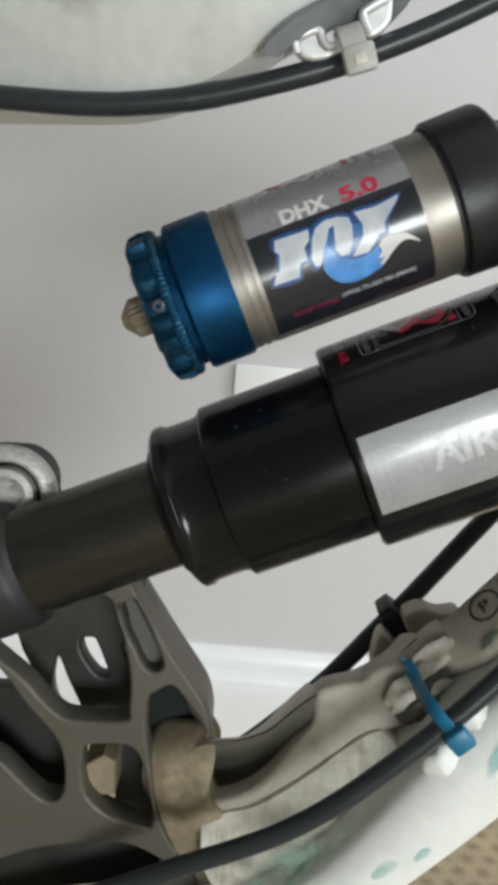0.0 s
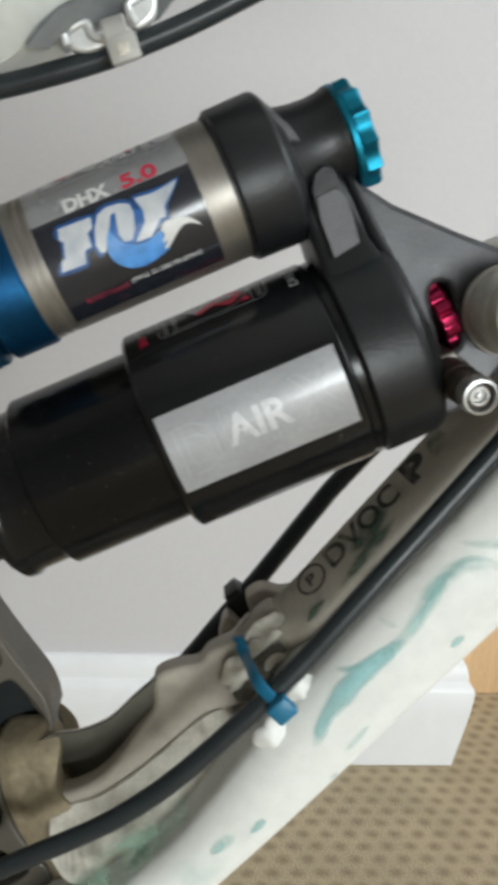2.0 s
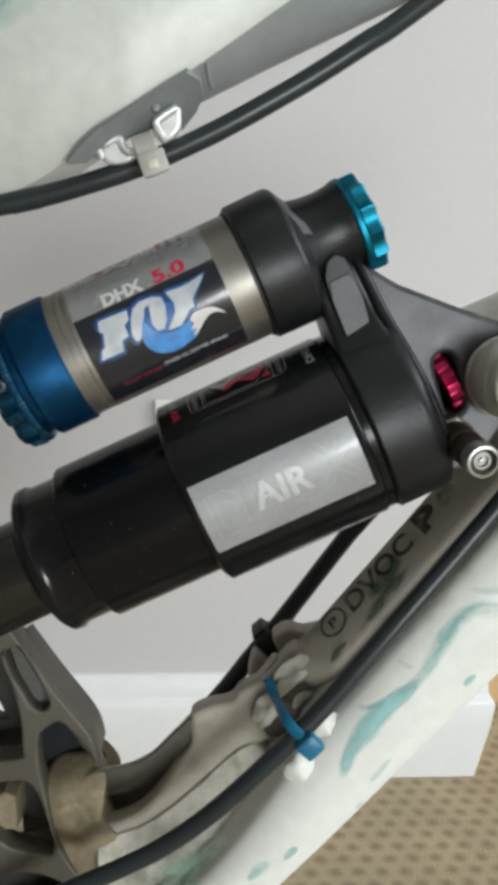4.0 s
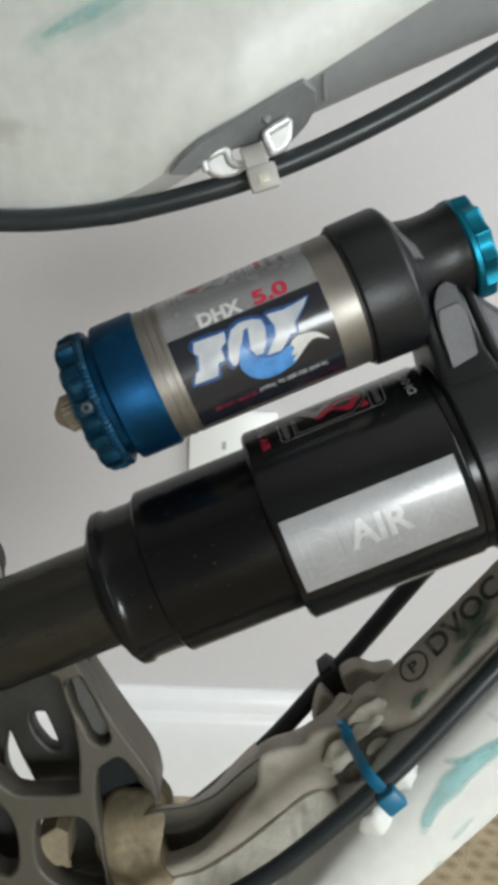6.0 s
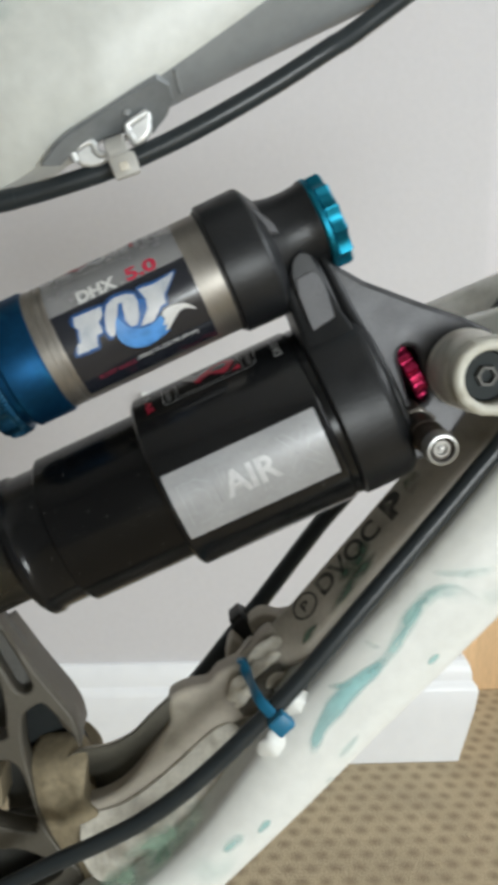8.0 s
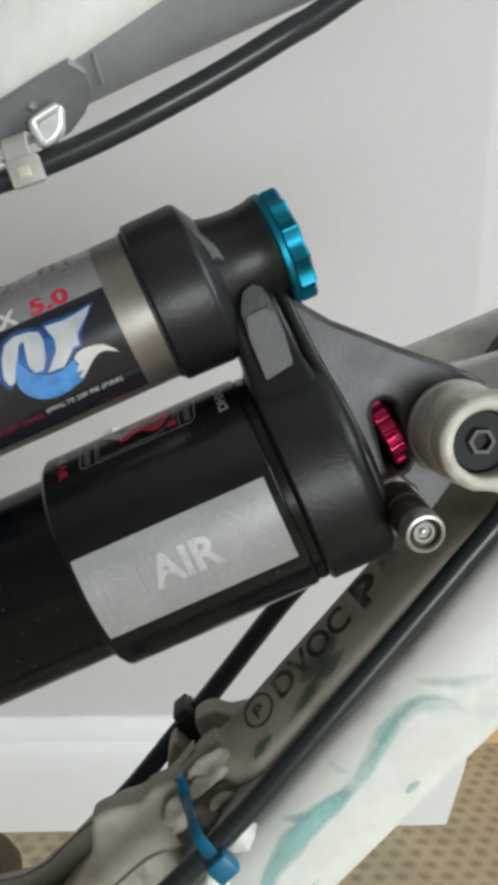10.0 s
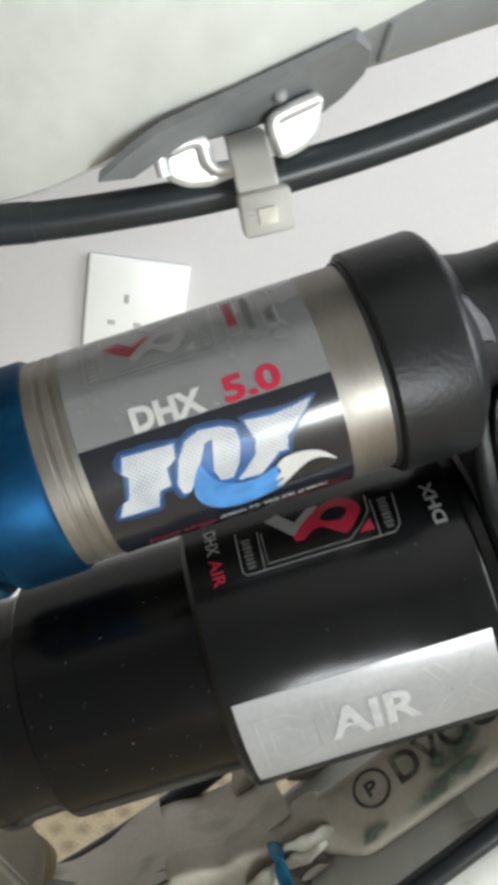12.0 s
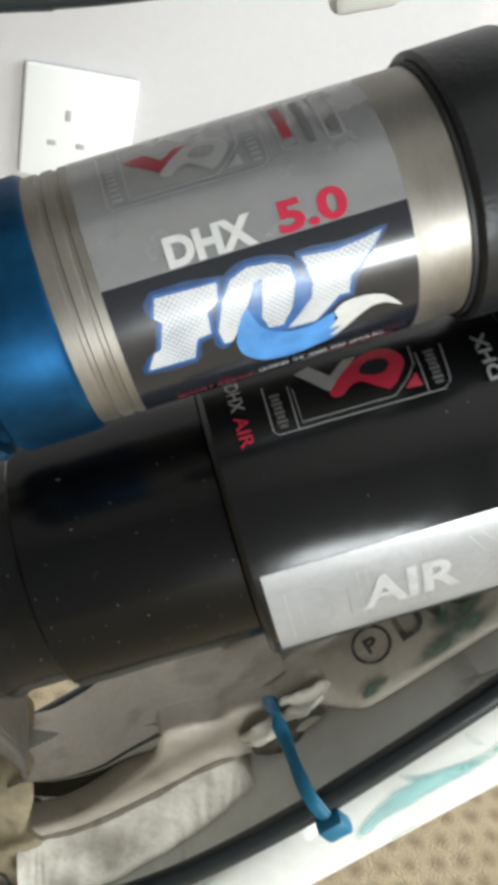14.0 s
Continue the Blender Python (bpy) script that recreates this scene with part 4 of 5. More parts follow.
bolt = part("mount_bolt", shift(lathe([(-0.0318, 0.0), (-0.0318, 0.0030), (-0.0322, 0.0070), (-0.0312, 0.0076), (0.015, 0.0076), (0.015, 0)], 30), Matrix.Translation((CX, 0, CZ)) @ TURN_Y), DARK_BOLT, clevis, "dark recessed bolt")
part("hex_socket", shift(lathe([(-0.0316, 0.0), (-0.0316, 0.0020), (-0.0338, 0.0023), (-0.0338, 0.0032), (-0.0316, 0.0036)], 6), Matrix.Translation((CX, 0, CZ)) @ TURN_Y), SCREW, bolt, "bright worn hex socket", 20)

# stay and cable behind the mount
stay = thing("frame_stay", "scuffed off-white stay behind the shock mount", "frame tube", pose(0, 0.315, 0))
part("tube", sweep([(0.11, 0, 0.484), (0.16, 0, 0.5015), (0.20, 0, 0.5185), (0.30, 0, 0.561)], 0.0135, 24), STAY_PAINT, stay)
part("cable", sweep([(0.170, -0.018, 0.496), (0.185, -0.018, 0.512), (0.200, -0.018, 0.535), (0.215, -0.018, 0.575)], 0.0034, 16), RUBBER, stay, "black cable housing")

# ---- cable guide under the main tube ----
guide = thing("cable_guide", "folded bright alloy cable guide riveted under the tube", "cable guide", pose(0, 0.232, 0))
base_line = [(0.0287, -0.0014, 0.5585), (0.0322, -0.0024, 0.5626), (0.0361, -0.0024, 0.5662), (0.045, -0.0024, 0.5718), (0.0562, -0.0024, 0.5788), (0.0607, -0.0016, 0.5817), (0.0639, 0.0024, 0.5808), (0.0648, 0.0067, 0.5779), (0.063, 0.0098, 0.5742), (0.0592, 0.0119, 0.5699), (0.0558, 0.0116, 0.5678), (0.0524, 0.0067, 0.5694), (0.0481, 0.0052, 0.5675), (0.0411, 0.002, 0.565), (0.036, 0.0014, 0.5616), (0.0335, 0.0022, 0.5592)]
base_line = [(x, y - 0.0058, z - 0.0012) for x, y, z in base_line]
base = bmesh.new()
low = [base.verts.new(p) for p in base_line]
high = [base.verts.new((x, y + 0.0004, z + 0.0014)) for x, y, z in base_line]
base.faces.new(low)
base.faces.new(high[::-1])
for q in range(len(low)):
    base.faces.new((low[q], high[q], high[(q + 1) % len(low)], low[(q + 1) % len(low)]))
bmesh.ops.triangulate(base, faces=[f for f in base.faces if len(f.verts) > 4])
part("base", base, GUIDE, guide, "dull grey boat-shaped alloy base", 20)
plate("tab", [rounded([(0.0362, 0.561), (0.037, 0.5626), (0.0418, 0.565), (0.0429, 0.5645), (0.0445, 0.5613), (0.0476, 0.5624), (0.0482, 0.5604), (0.0447, 0.5583), (0.0414, 0.5576), (0.0383, 0.5582)], 0.0012)], -0.0036, 0.0010, 0.0010, BRIGHT, guide, round_n=0)
plate("tab", [rounded([(0.051, 0.5685), (0.0523, 0.5703), (0.0575, 0.5733), (0.0588, 0.5727), (0.0589, 0.5676), (0.0571, 0.5651), (0.0546, 0.5636), (0.0527, 0.5641), (0.052, 0.5659)], 0.0012)], -0.0036, 0.0010, 0.0010, BRIGHT, guide, round_n=0)
for line in ([(0.0377, 0.5589), (0.0369, 0.5616), (0.0381, 0.5628), (0.042, 0.5644), (0.0436, 0.562), (0.0452, 0.561), (0.048, 0.5619)], [(0.0542, 0.5646), (0.0522, 0.5681), (0.053, 0.5697), (0.0577, 0.5727)]):
    part("folded_rim", sweep([(x, -0.0036, z) for x, z in line], 0.0010, 10, 6), BRIGHT, guide)
# dull rods laid inside the rims as painted crease shade
for line in ([(0.0385, 0.5591), (0.0379, 0.5612), (0.0389, 0.5622), (0.0416, 0.5635), (0.0428, 0.5613), (0.0447, 0.5601)], [(0.0549, 0.5649), (0.0531, 0.568), (0.0538, 0.5691), (0.0576, 0.5716)]):
    part("fold_shade", sweep([(x, -0.0035, z) for x, z in line], 0.00032, 8, 6), GUIDE, guide, "dark line for the shade in the fold")
part("rivet", shift(lathe([(-0.0016, 0), (-0.0013, 0.0009), (0, 0.0013)], 16), Matrix.Translation((0.0521, -0.0045, 0.5722)) @ TURN_Y), GUIDE, guide)

# ---- hoses and ties ----
hose1 = thing("brake_hose", "black rubber brake hose hanging along the upper tube", "hose", pose(0, 0.232, 0), "brake hoses")
part("hose", sweep([(-0.20, 0.004, 0.5525), (-0.10, 0.002, 0.5455), (-0.0323, 0, 0.5444), (-0.0104, 0, 0.5446), (0.0047, 0, 0.5462), (0.0199, 0, 0.5492), (0.0350, 0, 0.5536), (0.0470, 0, 0.5577), (0.0575, 0, 0.5622),
                    (0.0679, 0, 0.5671), (0.0798, 0, 0.5734), (0.0944, 0.001, 0.5819), (0.1088, 0.002, 0.5911), (0.1204, 0.004, 0.5989), (0.16, 0.008, 0.629), (0.25, 0.02, 0.70)], 0.0029, 24, 6), RUBBER, hose1)
part("sleeve_end", sweep([(0.012, -0.0001, 0.5474), (0.0155, 0, 0.5482), (0.0199, 0, 0.5492)], 0.00305, 24, 4), RUBBER, hose1)

hose2 = thing("brake_hose", "black rubber brake hose tied along the lower tube", "hose", pose(0, 0.232, 0), "brake hoses")
part("hose", sweep([(-0.10, 0.02, 0.262), (-0.03, 0.006, 0.302), (0.0195, -0.002, 0.3325), (0.0386, -0.004, 0.3430), (0.0530, -0.005, 0.3515), (0.0690, -0.006, 0.3645), (0.0896, -0.006, 0.3850), (0.1050, -0.005, 0.4020),
                    (0.1223, -0.004, 0.4235), (0.1399, -0.002, 0.4445), (0.1572, 0.000, 0.4655), (0.1690, 0.002, 0.4800), (0.1760, 0.010, 0.4905), (0.1780, 0.03, 0.4960)], 0.0030, 24, 6), RUBBER, hose2)
hose3 = thing("brake_hose", "black rubber brake hose strapped behind the swingarm", "hose", pose(0, 0.296, 0), "brake hoses")
part("hose", sweep([(0.02, -0.002, 0.318), (0.0450, 0, 0.3385), (0.0673, 0, 0.3622), (0.0847, 0, 0.3850), (0.0930, 0, 0.3955), (0.1022, 0, 0.4082), (0.1154, 0, 0.4266), (0.1248, 0, 0.4386), (0.165, 0, 0.486), (0.21, 0.01, 0.545)], 0.0034, 24, 6), RUBBER, hose3)


strap = thing("hose_strap", "black rubber strap holding a hose to the swingarm lug", "cable tie", pose(0.0912, 0.294, 0.3890, 0, 47, 0), "cable ties")
part("loop", box((-0.0078, -0.0075, -0.0034), (0.0075, 0.0070, 0.0034), 0.0014), STRAP, strap)
part("buckle", box((-0.0095, -0.0060, -0.0028), (-0.0070, 0.0060, 0.0030), 0.0010), STRAP, strap)

tie1 = thing("cable_tie", "clear nylon cable tie round the hose and guide", "cable tie", pose(0.0514, 0.2225, 0.5588, 0, -20, 0), "cable ties")
part("head", box((-0.0037, -0.0030, -0.0046), (0.0037, 0.0005, 0.0016), 0.0008), CLEAR_TIE, tie1)
part("window", box((-0.0014, -0.0034, -0.0030), (0.0012, -0.0028, -0.0006), 0.0002), FILLER, tie1)
band_line = glide([(-0.0004, -0.0010, -0.0010), (-0.0006, -0.0008, 0.0030), (-0.0006, 0.0022, 0.0062), (-0.0003, 0.0070, 0.0072), (0.0, 0.0130, 0.0072)], 6)
rings = []
for i, p in enumerate(band_line):
    d = (band_line[min(i + 1, len(band_line) - 1)] - band_line[max(i - 1, 0)]).normalized()
    out = Vector((1, 0, 0)).cross(d).normalized()
    rings.append([p + Vector((w, 0, 0)) + out * h for w, h in ((-0.0029, -0.0004), (-0.0026, -0.0007), (0.0026, -0.0007), (0.0029, -0.0004), (0.0029, 0.0004), (0.0026, 0.0007), (-0.0026, 0.0007), (-0.0029, 0.0004))])
part("strap", loft(rings), CLEAR_TIE, tie1)

tie2 = thing("cable_tie", "bright blue nylon cable tie round the lower hose", "cable tie", pose(0, 0.224, 0), "cable ties")
part("strap", sweep([(0.0862, 0.028, 0.3959), (0.0863, 0.021, 0.3973), (0.088, 0.016, 0.3955), (0.0895, 0.007, 0.3948), (0.0912, 0.0022, 0.3936), (0.0938, -0.0002, 0.3915), (0.0962, -0.0018, 0.3896)], 0.0019, 14, 6, 0.0, 0.45), BLUE_TIE, tie2)
head = box((-0.0033, -0.0024, -0.0034), (0.0033, 0.0018, 0.0034), 0.0010)
part("head", shift(head, Matrix.Translation((0.0975, -0.002, 0.3885)) @ Matrix.Rotation(radians(44), 4, "Y")), BLUE_TIE, tie2)

# ---- rocker link ----
link = thing("rocker_link", "machined grey alloy rocker link with cut-out windows", "suspension link", pose(0, 0.238, 0))
outer = [(-0.0834, 0.3921), (-0.0486, 0.4119), (-0.0213, 0.4198), (-0.0041, 0.4177), (0.004, 0.409), (0.0145, 0.3917), (0.0241, 0.3784), (0.0278, 0.3721), (0.0293, 0.3628), (0.028, 0.3638), (0.0251, 0.3695), (0.0208, 0.375), (0.0161, 0.3798), (0.0113, 0.3772), (0.0089, 0.3738), (0.0091, 0.3621), (0.0109, 0.3522), (0.0132, 0.3381), (0.0168, 0.3281), (0.0236, 0.3171), (0.0277, 0.3121), (0.0256, 0.301), (-0.0075, 0.2799), (-0.0862, 0.2718)]
hole_a = [(-0.0378, 0.3838), (-0.0449, 0.39), (-0.033, 0.406), (-0.0071, 0.4083), (-0.0016, 0.3996), (0.0009, 0.3923), (0.003, 0.381), (0.0032, 0.3704), (0.002, 0.3661), (-0.0143, 0.3652), (-0.0197, 0.3672), (-0.0243, 0.3713), (-0.0292, 0.3769)]
hole_b = [(-0.0012, 0.4047), (0.0018, 0.4066), (0.0050, 0.4058), (0.0088, 0.3972), (0.0127, 0.3880), (0.0124, 0.3848), (0.0098, 0.3838), (0.0068, 0.3858), (0.0041, 0.3914), (0.0012, 0.3965)]
hole_c = [(-0.0089, 0.3568), (-0.0106, 0.3538), (-0.0107, 0.3471), (-0.0094, 0.3397), (-0.0055, 0.3349), (-0.0002, 0.3316), (0.0105, 0.3289), (0.0123, 0.3306), (0.0124, 0.336), (0.0104, 0.3444), (0.0078, 0.3529), (0.0049, 0.3569), (0.0013, 0.3579)]
hole_d = [(-0.0484, 0.3897), (-0.0377, 0.3807), (-0.0286, 0.3684), (-0.0203, 0.3593), (-0.017, 0.3516), (-0.0162, 0.3415), (-0.0178, 0.3368), (-0.0205, 0.3353), (-0.0242, 0.3366), (-0.0298, 0.3412), (-0.0372, 0.3486), (-0.0482, 0.3566)]
hole_e = [(-0.0479, 0.3089), (-0.0367, 0.3122), (-0.0256, 0.3173), (-0.009, 0.3209), (0.003, 0.3223), (0.0114, 0.3199), (0.0191, 0.3151), (0.0202, 0.3114), (0.0103, 0.305), (-0.0175, 0.2945), (-0.0477, 0.2847)]
plate("front_web", [outer, hole_a, hole_b, hole_c, hole_d, hole_e], 0.0150, 0.0250, 0.0010, LINK, link, round_n=3)
back = [(-0.0389, 0.382), (-0.0298, 0.3991), (-0.0076, 0.407), (0.0108, 0.3804), (0.0152, 0.3043), (-0.0023, 0.2885), (-0.0842, 0.2803), (-0.0832, 0.3549), (-0.035, 0.3626)]
slit_a = [(-0.0251, 0.3742), (-0.0264, 0.3665), (-0.0254, 0.3592), (-0.0224, 0.3541), (-0.0188, 0.3525), (-0.0165, 0.3543), (-0.0164, 0.3568), (-0.0208, 0.366), (-0.0239, 0.3735)]
slit_b = [(-0.0167, 0.381), (-0.0156, 0.3823), (-0.0132, 0.3825), (-0.0118, 0.381), (-0.0075, 0.3704), (-0.0088, 0.369), (-0.0113, 0.37), (-0.0148, 0.3743), (-0.0166, 0.3783)]
slit_c = [(-0.0165, 0.3439), (-0.0038, 0.344), (-0.0031, 0.3364), (-0.0033, 0.3252), (-0.0034, 0.3139), (-0.0146, 0.3174), (-0.0161, 0.3307)]
slit_d = [(-0.0023, 0.3813), (-0.0006, 0.3793), (0.001, 0.377), (0.0003, 0.3757), (-0.0021, 0.3771)]
plate("back_web", [back, slit_a, slit_b, slit_c, slit_d], 0.0370, 0.0440, 0.0015, LINK_SHADE, link, round_n=3)
# plate added to carry the arch's painted shade
plate("inner_shade", [[(0.0041, 0.3736), (0.0135, 0.3744), (0.0225, 0.367), (0.0282, 0.3581), (0.0293, 0.3514), (0.0225, 0.3514), (0.0149, 0.3511), (0.0054, 0.3485)]], 0.0300, 0.0350, 0.0010, WEB_SHADE, link, "dark plate painted as the shade inside the link", 3)
plate("pocket_floor", [[(-0.001, 0.4075), (0.006, 0.4068), (0.0145, 0.388), (0.0125, 0.3825), (0.0068, 0.3838), (0.0025, 0.3925)]], 0.0215, 0.0245, 0.0005, FLANGE, link, "satin grey pocket floor", 3)
flange = glide([(x, y + 0.012, z) for x, y, z in [(0.0043, 0.004, 0.4072), (0.0145, 0.004, 0.3917), (0.0242, 0.004, 0.378), (0.0275, 0.004, 0.3715), (0.0290, 0.004, 0.3652)]], 6)
rings = []
for i, p in enumerate(flange):
    d = (flange[min(i + 1, len(flange) - 1)] - flange[max(i - 1, 0)]).normalized()
    side = Vector((-d.z, 0, d.x))
    u = i / (len(flange) - 1)
    w = 0.0012 + 0.0038 * min(1.0, u / 0.6) ** 0.8 - 0.0034 * max(0.0, (u - 0.7) / 0.3) ** 1.5
    rings.append([p + side * 0.0004 + Vector((0, 0.0010, 0)), p + side * 0.0002 + Vector((0, 0.018, 0)), p - side * 0.0030 + Vector((0, 0.018, 0)), p - side * w + Vector((0, 0.0040, 0)), p - side * w + Vector((0, 0.0010, 0)), p - side * w * 0.5 + Vector((0, -0.0008, 0))])
part("flange", loft(rings), LINK, link)
for z0 in (0.3190, 0.3080):
    part("lower_rib", sweep([(-0.060, 0.030, z0 - 0.014), (-0.030, 0.030, z0), (0.000, 0.030, z0 + 0.009), (0.014, 0.030, z0 + 0.010)], 0.0006, 8, 6), FLANGE, link, "thin bright rib edge")
# round bolt boss beyond the shaft's eye
boss = thing("pivot_bolt", "scratched silver pivot bolt cap with a dark ring", "bolt", pose(-0.0362, 0.262, 0.4372))
part("cap", shift(lathe([(-0.0070, 0.0096), (-0.0098, 0.0102), (-0.0104, 0.0112), (-0.0100, 0.0134), (-0.0088, 0.0145), (-0.0060, 0.0147)], 64), TURN_Y), SCRATCHED, boss)
part("skirt", shift(lathe([(-0.0062, 0.0146), (-0.0050, 0.0150), (-0.0030, 0.0146), (-0.0030, 0.0110), (0.012, 0.0110), (0.012, 0)], 64), TURN_Y), DARK_BOLT, boss, "dark skirt behind the cap")
part("recess", shift(lathe([(-0.0072, 0.0098), (-0.0080, 0.0088), (-0.0070, 0.0084)], 64), TURN_Y), DARK_BOLT, boss, "dark recess ring")
part("bolt_head", shift(lathe([(-0.0085, 0), (-0.0085, 0.0040), (-0.0105, 0.0046), (-0.0112, 0.0062), (-0.0104, 0.0080), (-0.0070, 0.0085)], 48), TURN_Y), SCRATCHED, boss)

# ---- the rear shock ----
U0, V0, Y0 = 0.30, 0.3915, 0.248
AX = radians(25)
shock = thing("rear_shock", "black air shock absorber with a silver piggyback reservoir and blue knobs", "shock absorber",
              Matrix.Translation((U0 * math.cos(AX) - V0 * math.sin(AX), Y0, U0 * math.sin(AX) + V0 * math.cos(AX))) @ Matrix.Rotation(-AX, 4, "Y"))
RY, RZ = 0.2430 - Y0, 0.4464 - V0


def along(profile):
    return [(u - U0, r) for u, r in profile]


MID = Matrix.Translation((0.265 - U0, RY, RZ))
RES_TURN = MID @ Matrix.Rotation(radians(2.4), 4, "Z") @ MID.inverted()


def res(bm):
    return shift(bm, RES_TURN @ Matrix.Translation((0, RY, RZ)))


part("shaft", lathe(along([(0.10, 0), (0.10, 0.0161), (0.202, 0.0161), (0.202, 0)]), 64), SHAFT, shock, "dark hard-anodised shaft")
part("shaft_eye", lathe(along([(0.10, 0), (0.10, 0.0190), (0.149, 0.0190), (0.1515, 0.0182), (0.153, 0.0163), (0.153, 0)]), 48), STRAP, shock, "black shaft eye")
part("wiper_seal", lathe(along([(0.1970, 0.0163), (0.1972, 0.0186), (0.1988, 0.0192), (0.1992, 0.0205), (0.1996, 0.0230), (0.2006, 0.0240), (0.2026, 0.0240), (0.2034, 0.0233), (0.2050, 0.0231), (0.2120, 0.0231), (0.2138, 0.0236), (0.2150, 0.0236), (0.2150, 0.016)]), 96), CAN, shock, "glossy black wiper seal")
part("inner_can", lathe(along([(0.2145, 0.016), (0.2145, 0.0246), (0.2151, 0.0252), (0.2505, 0.0252), (0.2512, 0.0246), (0.2525, 0.0246), (0.2525, 0.016)]), 128), CAN_SATIN, shock, "satin black inner can")
can = part("air_can", lathe(along([(0.2510, 0.016), (0.2510, 0.0284), (0.2520, 0.0293), (0.3040, 0.0293), (0.3048, 0.0287), (0.3050, 0.016)]), 144), CAN, shock, "gloss black air can")
part("can_ring", lathe(along([(0.3046, 0.016), (0.3047, 0.0283), (0.3052, 0.0287), (0.3072, 0.0287), (0.3078, 0.0280), (0.3080, 0.016)]), 96), CAN, shock)
part("head_collar", lathe(along([(0.3076, 0.016), (0.3078, 0.0290), (0.3086, 0.0299), (0.3225, 0.0297), (0.3250, 0.0290), (0.3264, 0.0272), (0.3270, 0.022), (0.3270, 0)]), 96), CASTING, shock)

# reservoir with its caps and knobs
cylinder = part("reservoir", res(lathe(along([(0.2350, 0.010), (0.2350, 0.0188), (0.2388, 0.0189), (0.2390, 0.0186), (0.2396, 0.0186), (0.2398, 0.0189), (0.2412, 0.0189), (0.2414, 0.0186), (0.2420, 0.0186), (0.2422, 0.0189),
                                              (0.2945, 0.0189), (0.2950, 0.018)]), 128)), SILVER, shock, "brushed silver reservoir tube")
part("reservoir_cap", res(lathe(along([(0.2212, 0.010), (0.2212, 0.0176), (0.2238, 0.0178), (0.2242, 0.0192), (0.2248, 0.0197), (0.2358, 0.0197), (0.2366, 0.0192), (0.2368, 0.0185)]), 128)), BLUE, shock, "blue anodised end cap")


def notched(th, i):
    """Twelve round notches in the outer half; the rim behind them is finely knurled."""
    if i in (2, 3, 4, 5):
        d = abs(((math.degrees(th) - 18) / 30 + 0.5) % 1 - 0.5) * 30
        return 1 - (0.0 if d > 9.5 else 0.135 * math.sqrt(max(0.0, 1 - (d / 9.5) ** 2)))
    if i in (7, 8, 9):
        return 1 - 0.012 * (0.5 + 0.5 * math.cos(90 * th))
    return 1.0


part("volume_knob", res(lathe(along([(0.2145, 0), (0.2145, 0.0085), (0.2138, 0.0180), (0.2146, 0.0194), (0.2156, 0.0199), (0.2194, 0.0199), (0.2196, 0.0194), (0.2198, 0.0199), (0.2208, 0.0200), (0.2218, 0.0194), (0.2220, 0.0185), (0.2222, 0.012)]), 360, notched)), BLUE_KNOB, shock, "notched blue volume knob", 30)
for a in (radians(3), radians(93), radians(183), radians(273)):
    c = Vector((0.2180 - U0, -0.0196 * math.cos(a), 0.0196 * math.sin(a)))
    m = RES_TURN @ Matrix.Translation((0, RY, RZ)) @ Matrix.Translation(c) @ Vector((0, -math.cos(a), math.sin(a))).to_track_quat("X", "Z").to_matrix().to_4x4()
    screw = part("set_screw", shift(lathe([(-0.0004, 0), (-0.0004, 0.0007), (0.0006, 0.0008), (0.0006, 0.0012), (0.0002, 0.0016), (-0.001, 0.0017)], 20), m), SCREW, shock, "small hex set screw")
    part("socket", shift(lathe([(-0.0002, 0), (-0.0002, 0.00085)], 6), m), DARK_BOLT, screw)
part("valve_cap", res(lathe(along([(0.2056, 0), (0.2058, 0.0018), (0.2072, 0.0034), (0.2083, 0.0046), (0.2089, 0.0054), (0.2142, 0.0055), (0.2150, 0.0050)]), 72, lambda th, i: 1 - (0.11 * (0.5 + 0.5 * math.cos(20 * th)) if i >= 2 else 0))), CAP_GREY, shock, "ribbed grey plastic valve cap")
part("reservoir_collar", res(lathe(along([(0.2944, 0.017), (0.2945, 0.0199), (0.2952, 0.0206), (0.3076, 0.0208), (0.3085, 0.0205), (0.3092, 0.0198), (0.3116, 0.0160), (0.3120, 0.0150), (0.3122, 0.010)]), 96)), CASTING, shock)
part("seal_line", res(lathe(along([(0.2936, 0.0186), (0.2937, 0.0194), (0.2946, 0.0194), (0.2946, 0.0186)]), 96)), STRAP, shock)
part("knob_neck", shift(res(lathe(along([(0.3085, 0.0150), (0.3125, 0.0138), (0.3165, 0.0129), (0.3215, 0.0126), (0.3255, 0.0130), (0.3270, 0.0136), (0.3274, 0.0136), (0.3274, 0)]), 64)), Matrix.Translation((0, 0, 0.0011))), CASTING, shock)
part("adjuster_knob", res(lathe(along([(0.3268, 0.009), (0.3269, 0.0141), (0.3275, 0.0147), (0.3287, 0.0148), (0.3291, 0.0144), (0.3295, 0.0148), (0.3330, 0.0148), (0.3337, 0.0141), (0.3337, 0.0090), (0.3330, 0.0086), (0.3330, 0)]), 240,
     lambda th, i: 1 - (0.11 * (0.5 + 0.5 * math.cos(12 * th + 0.4)) ** 0.45 if 4 <= i <= 7 else 0))), AQUA, shock, "fluted aqua adjuster knob")

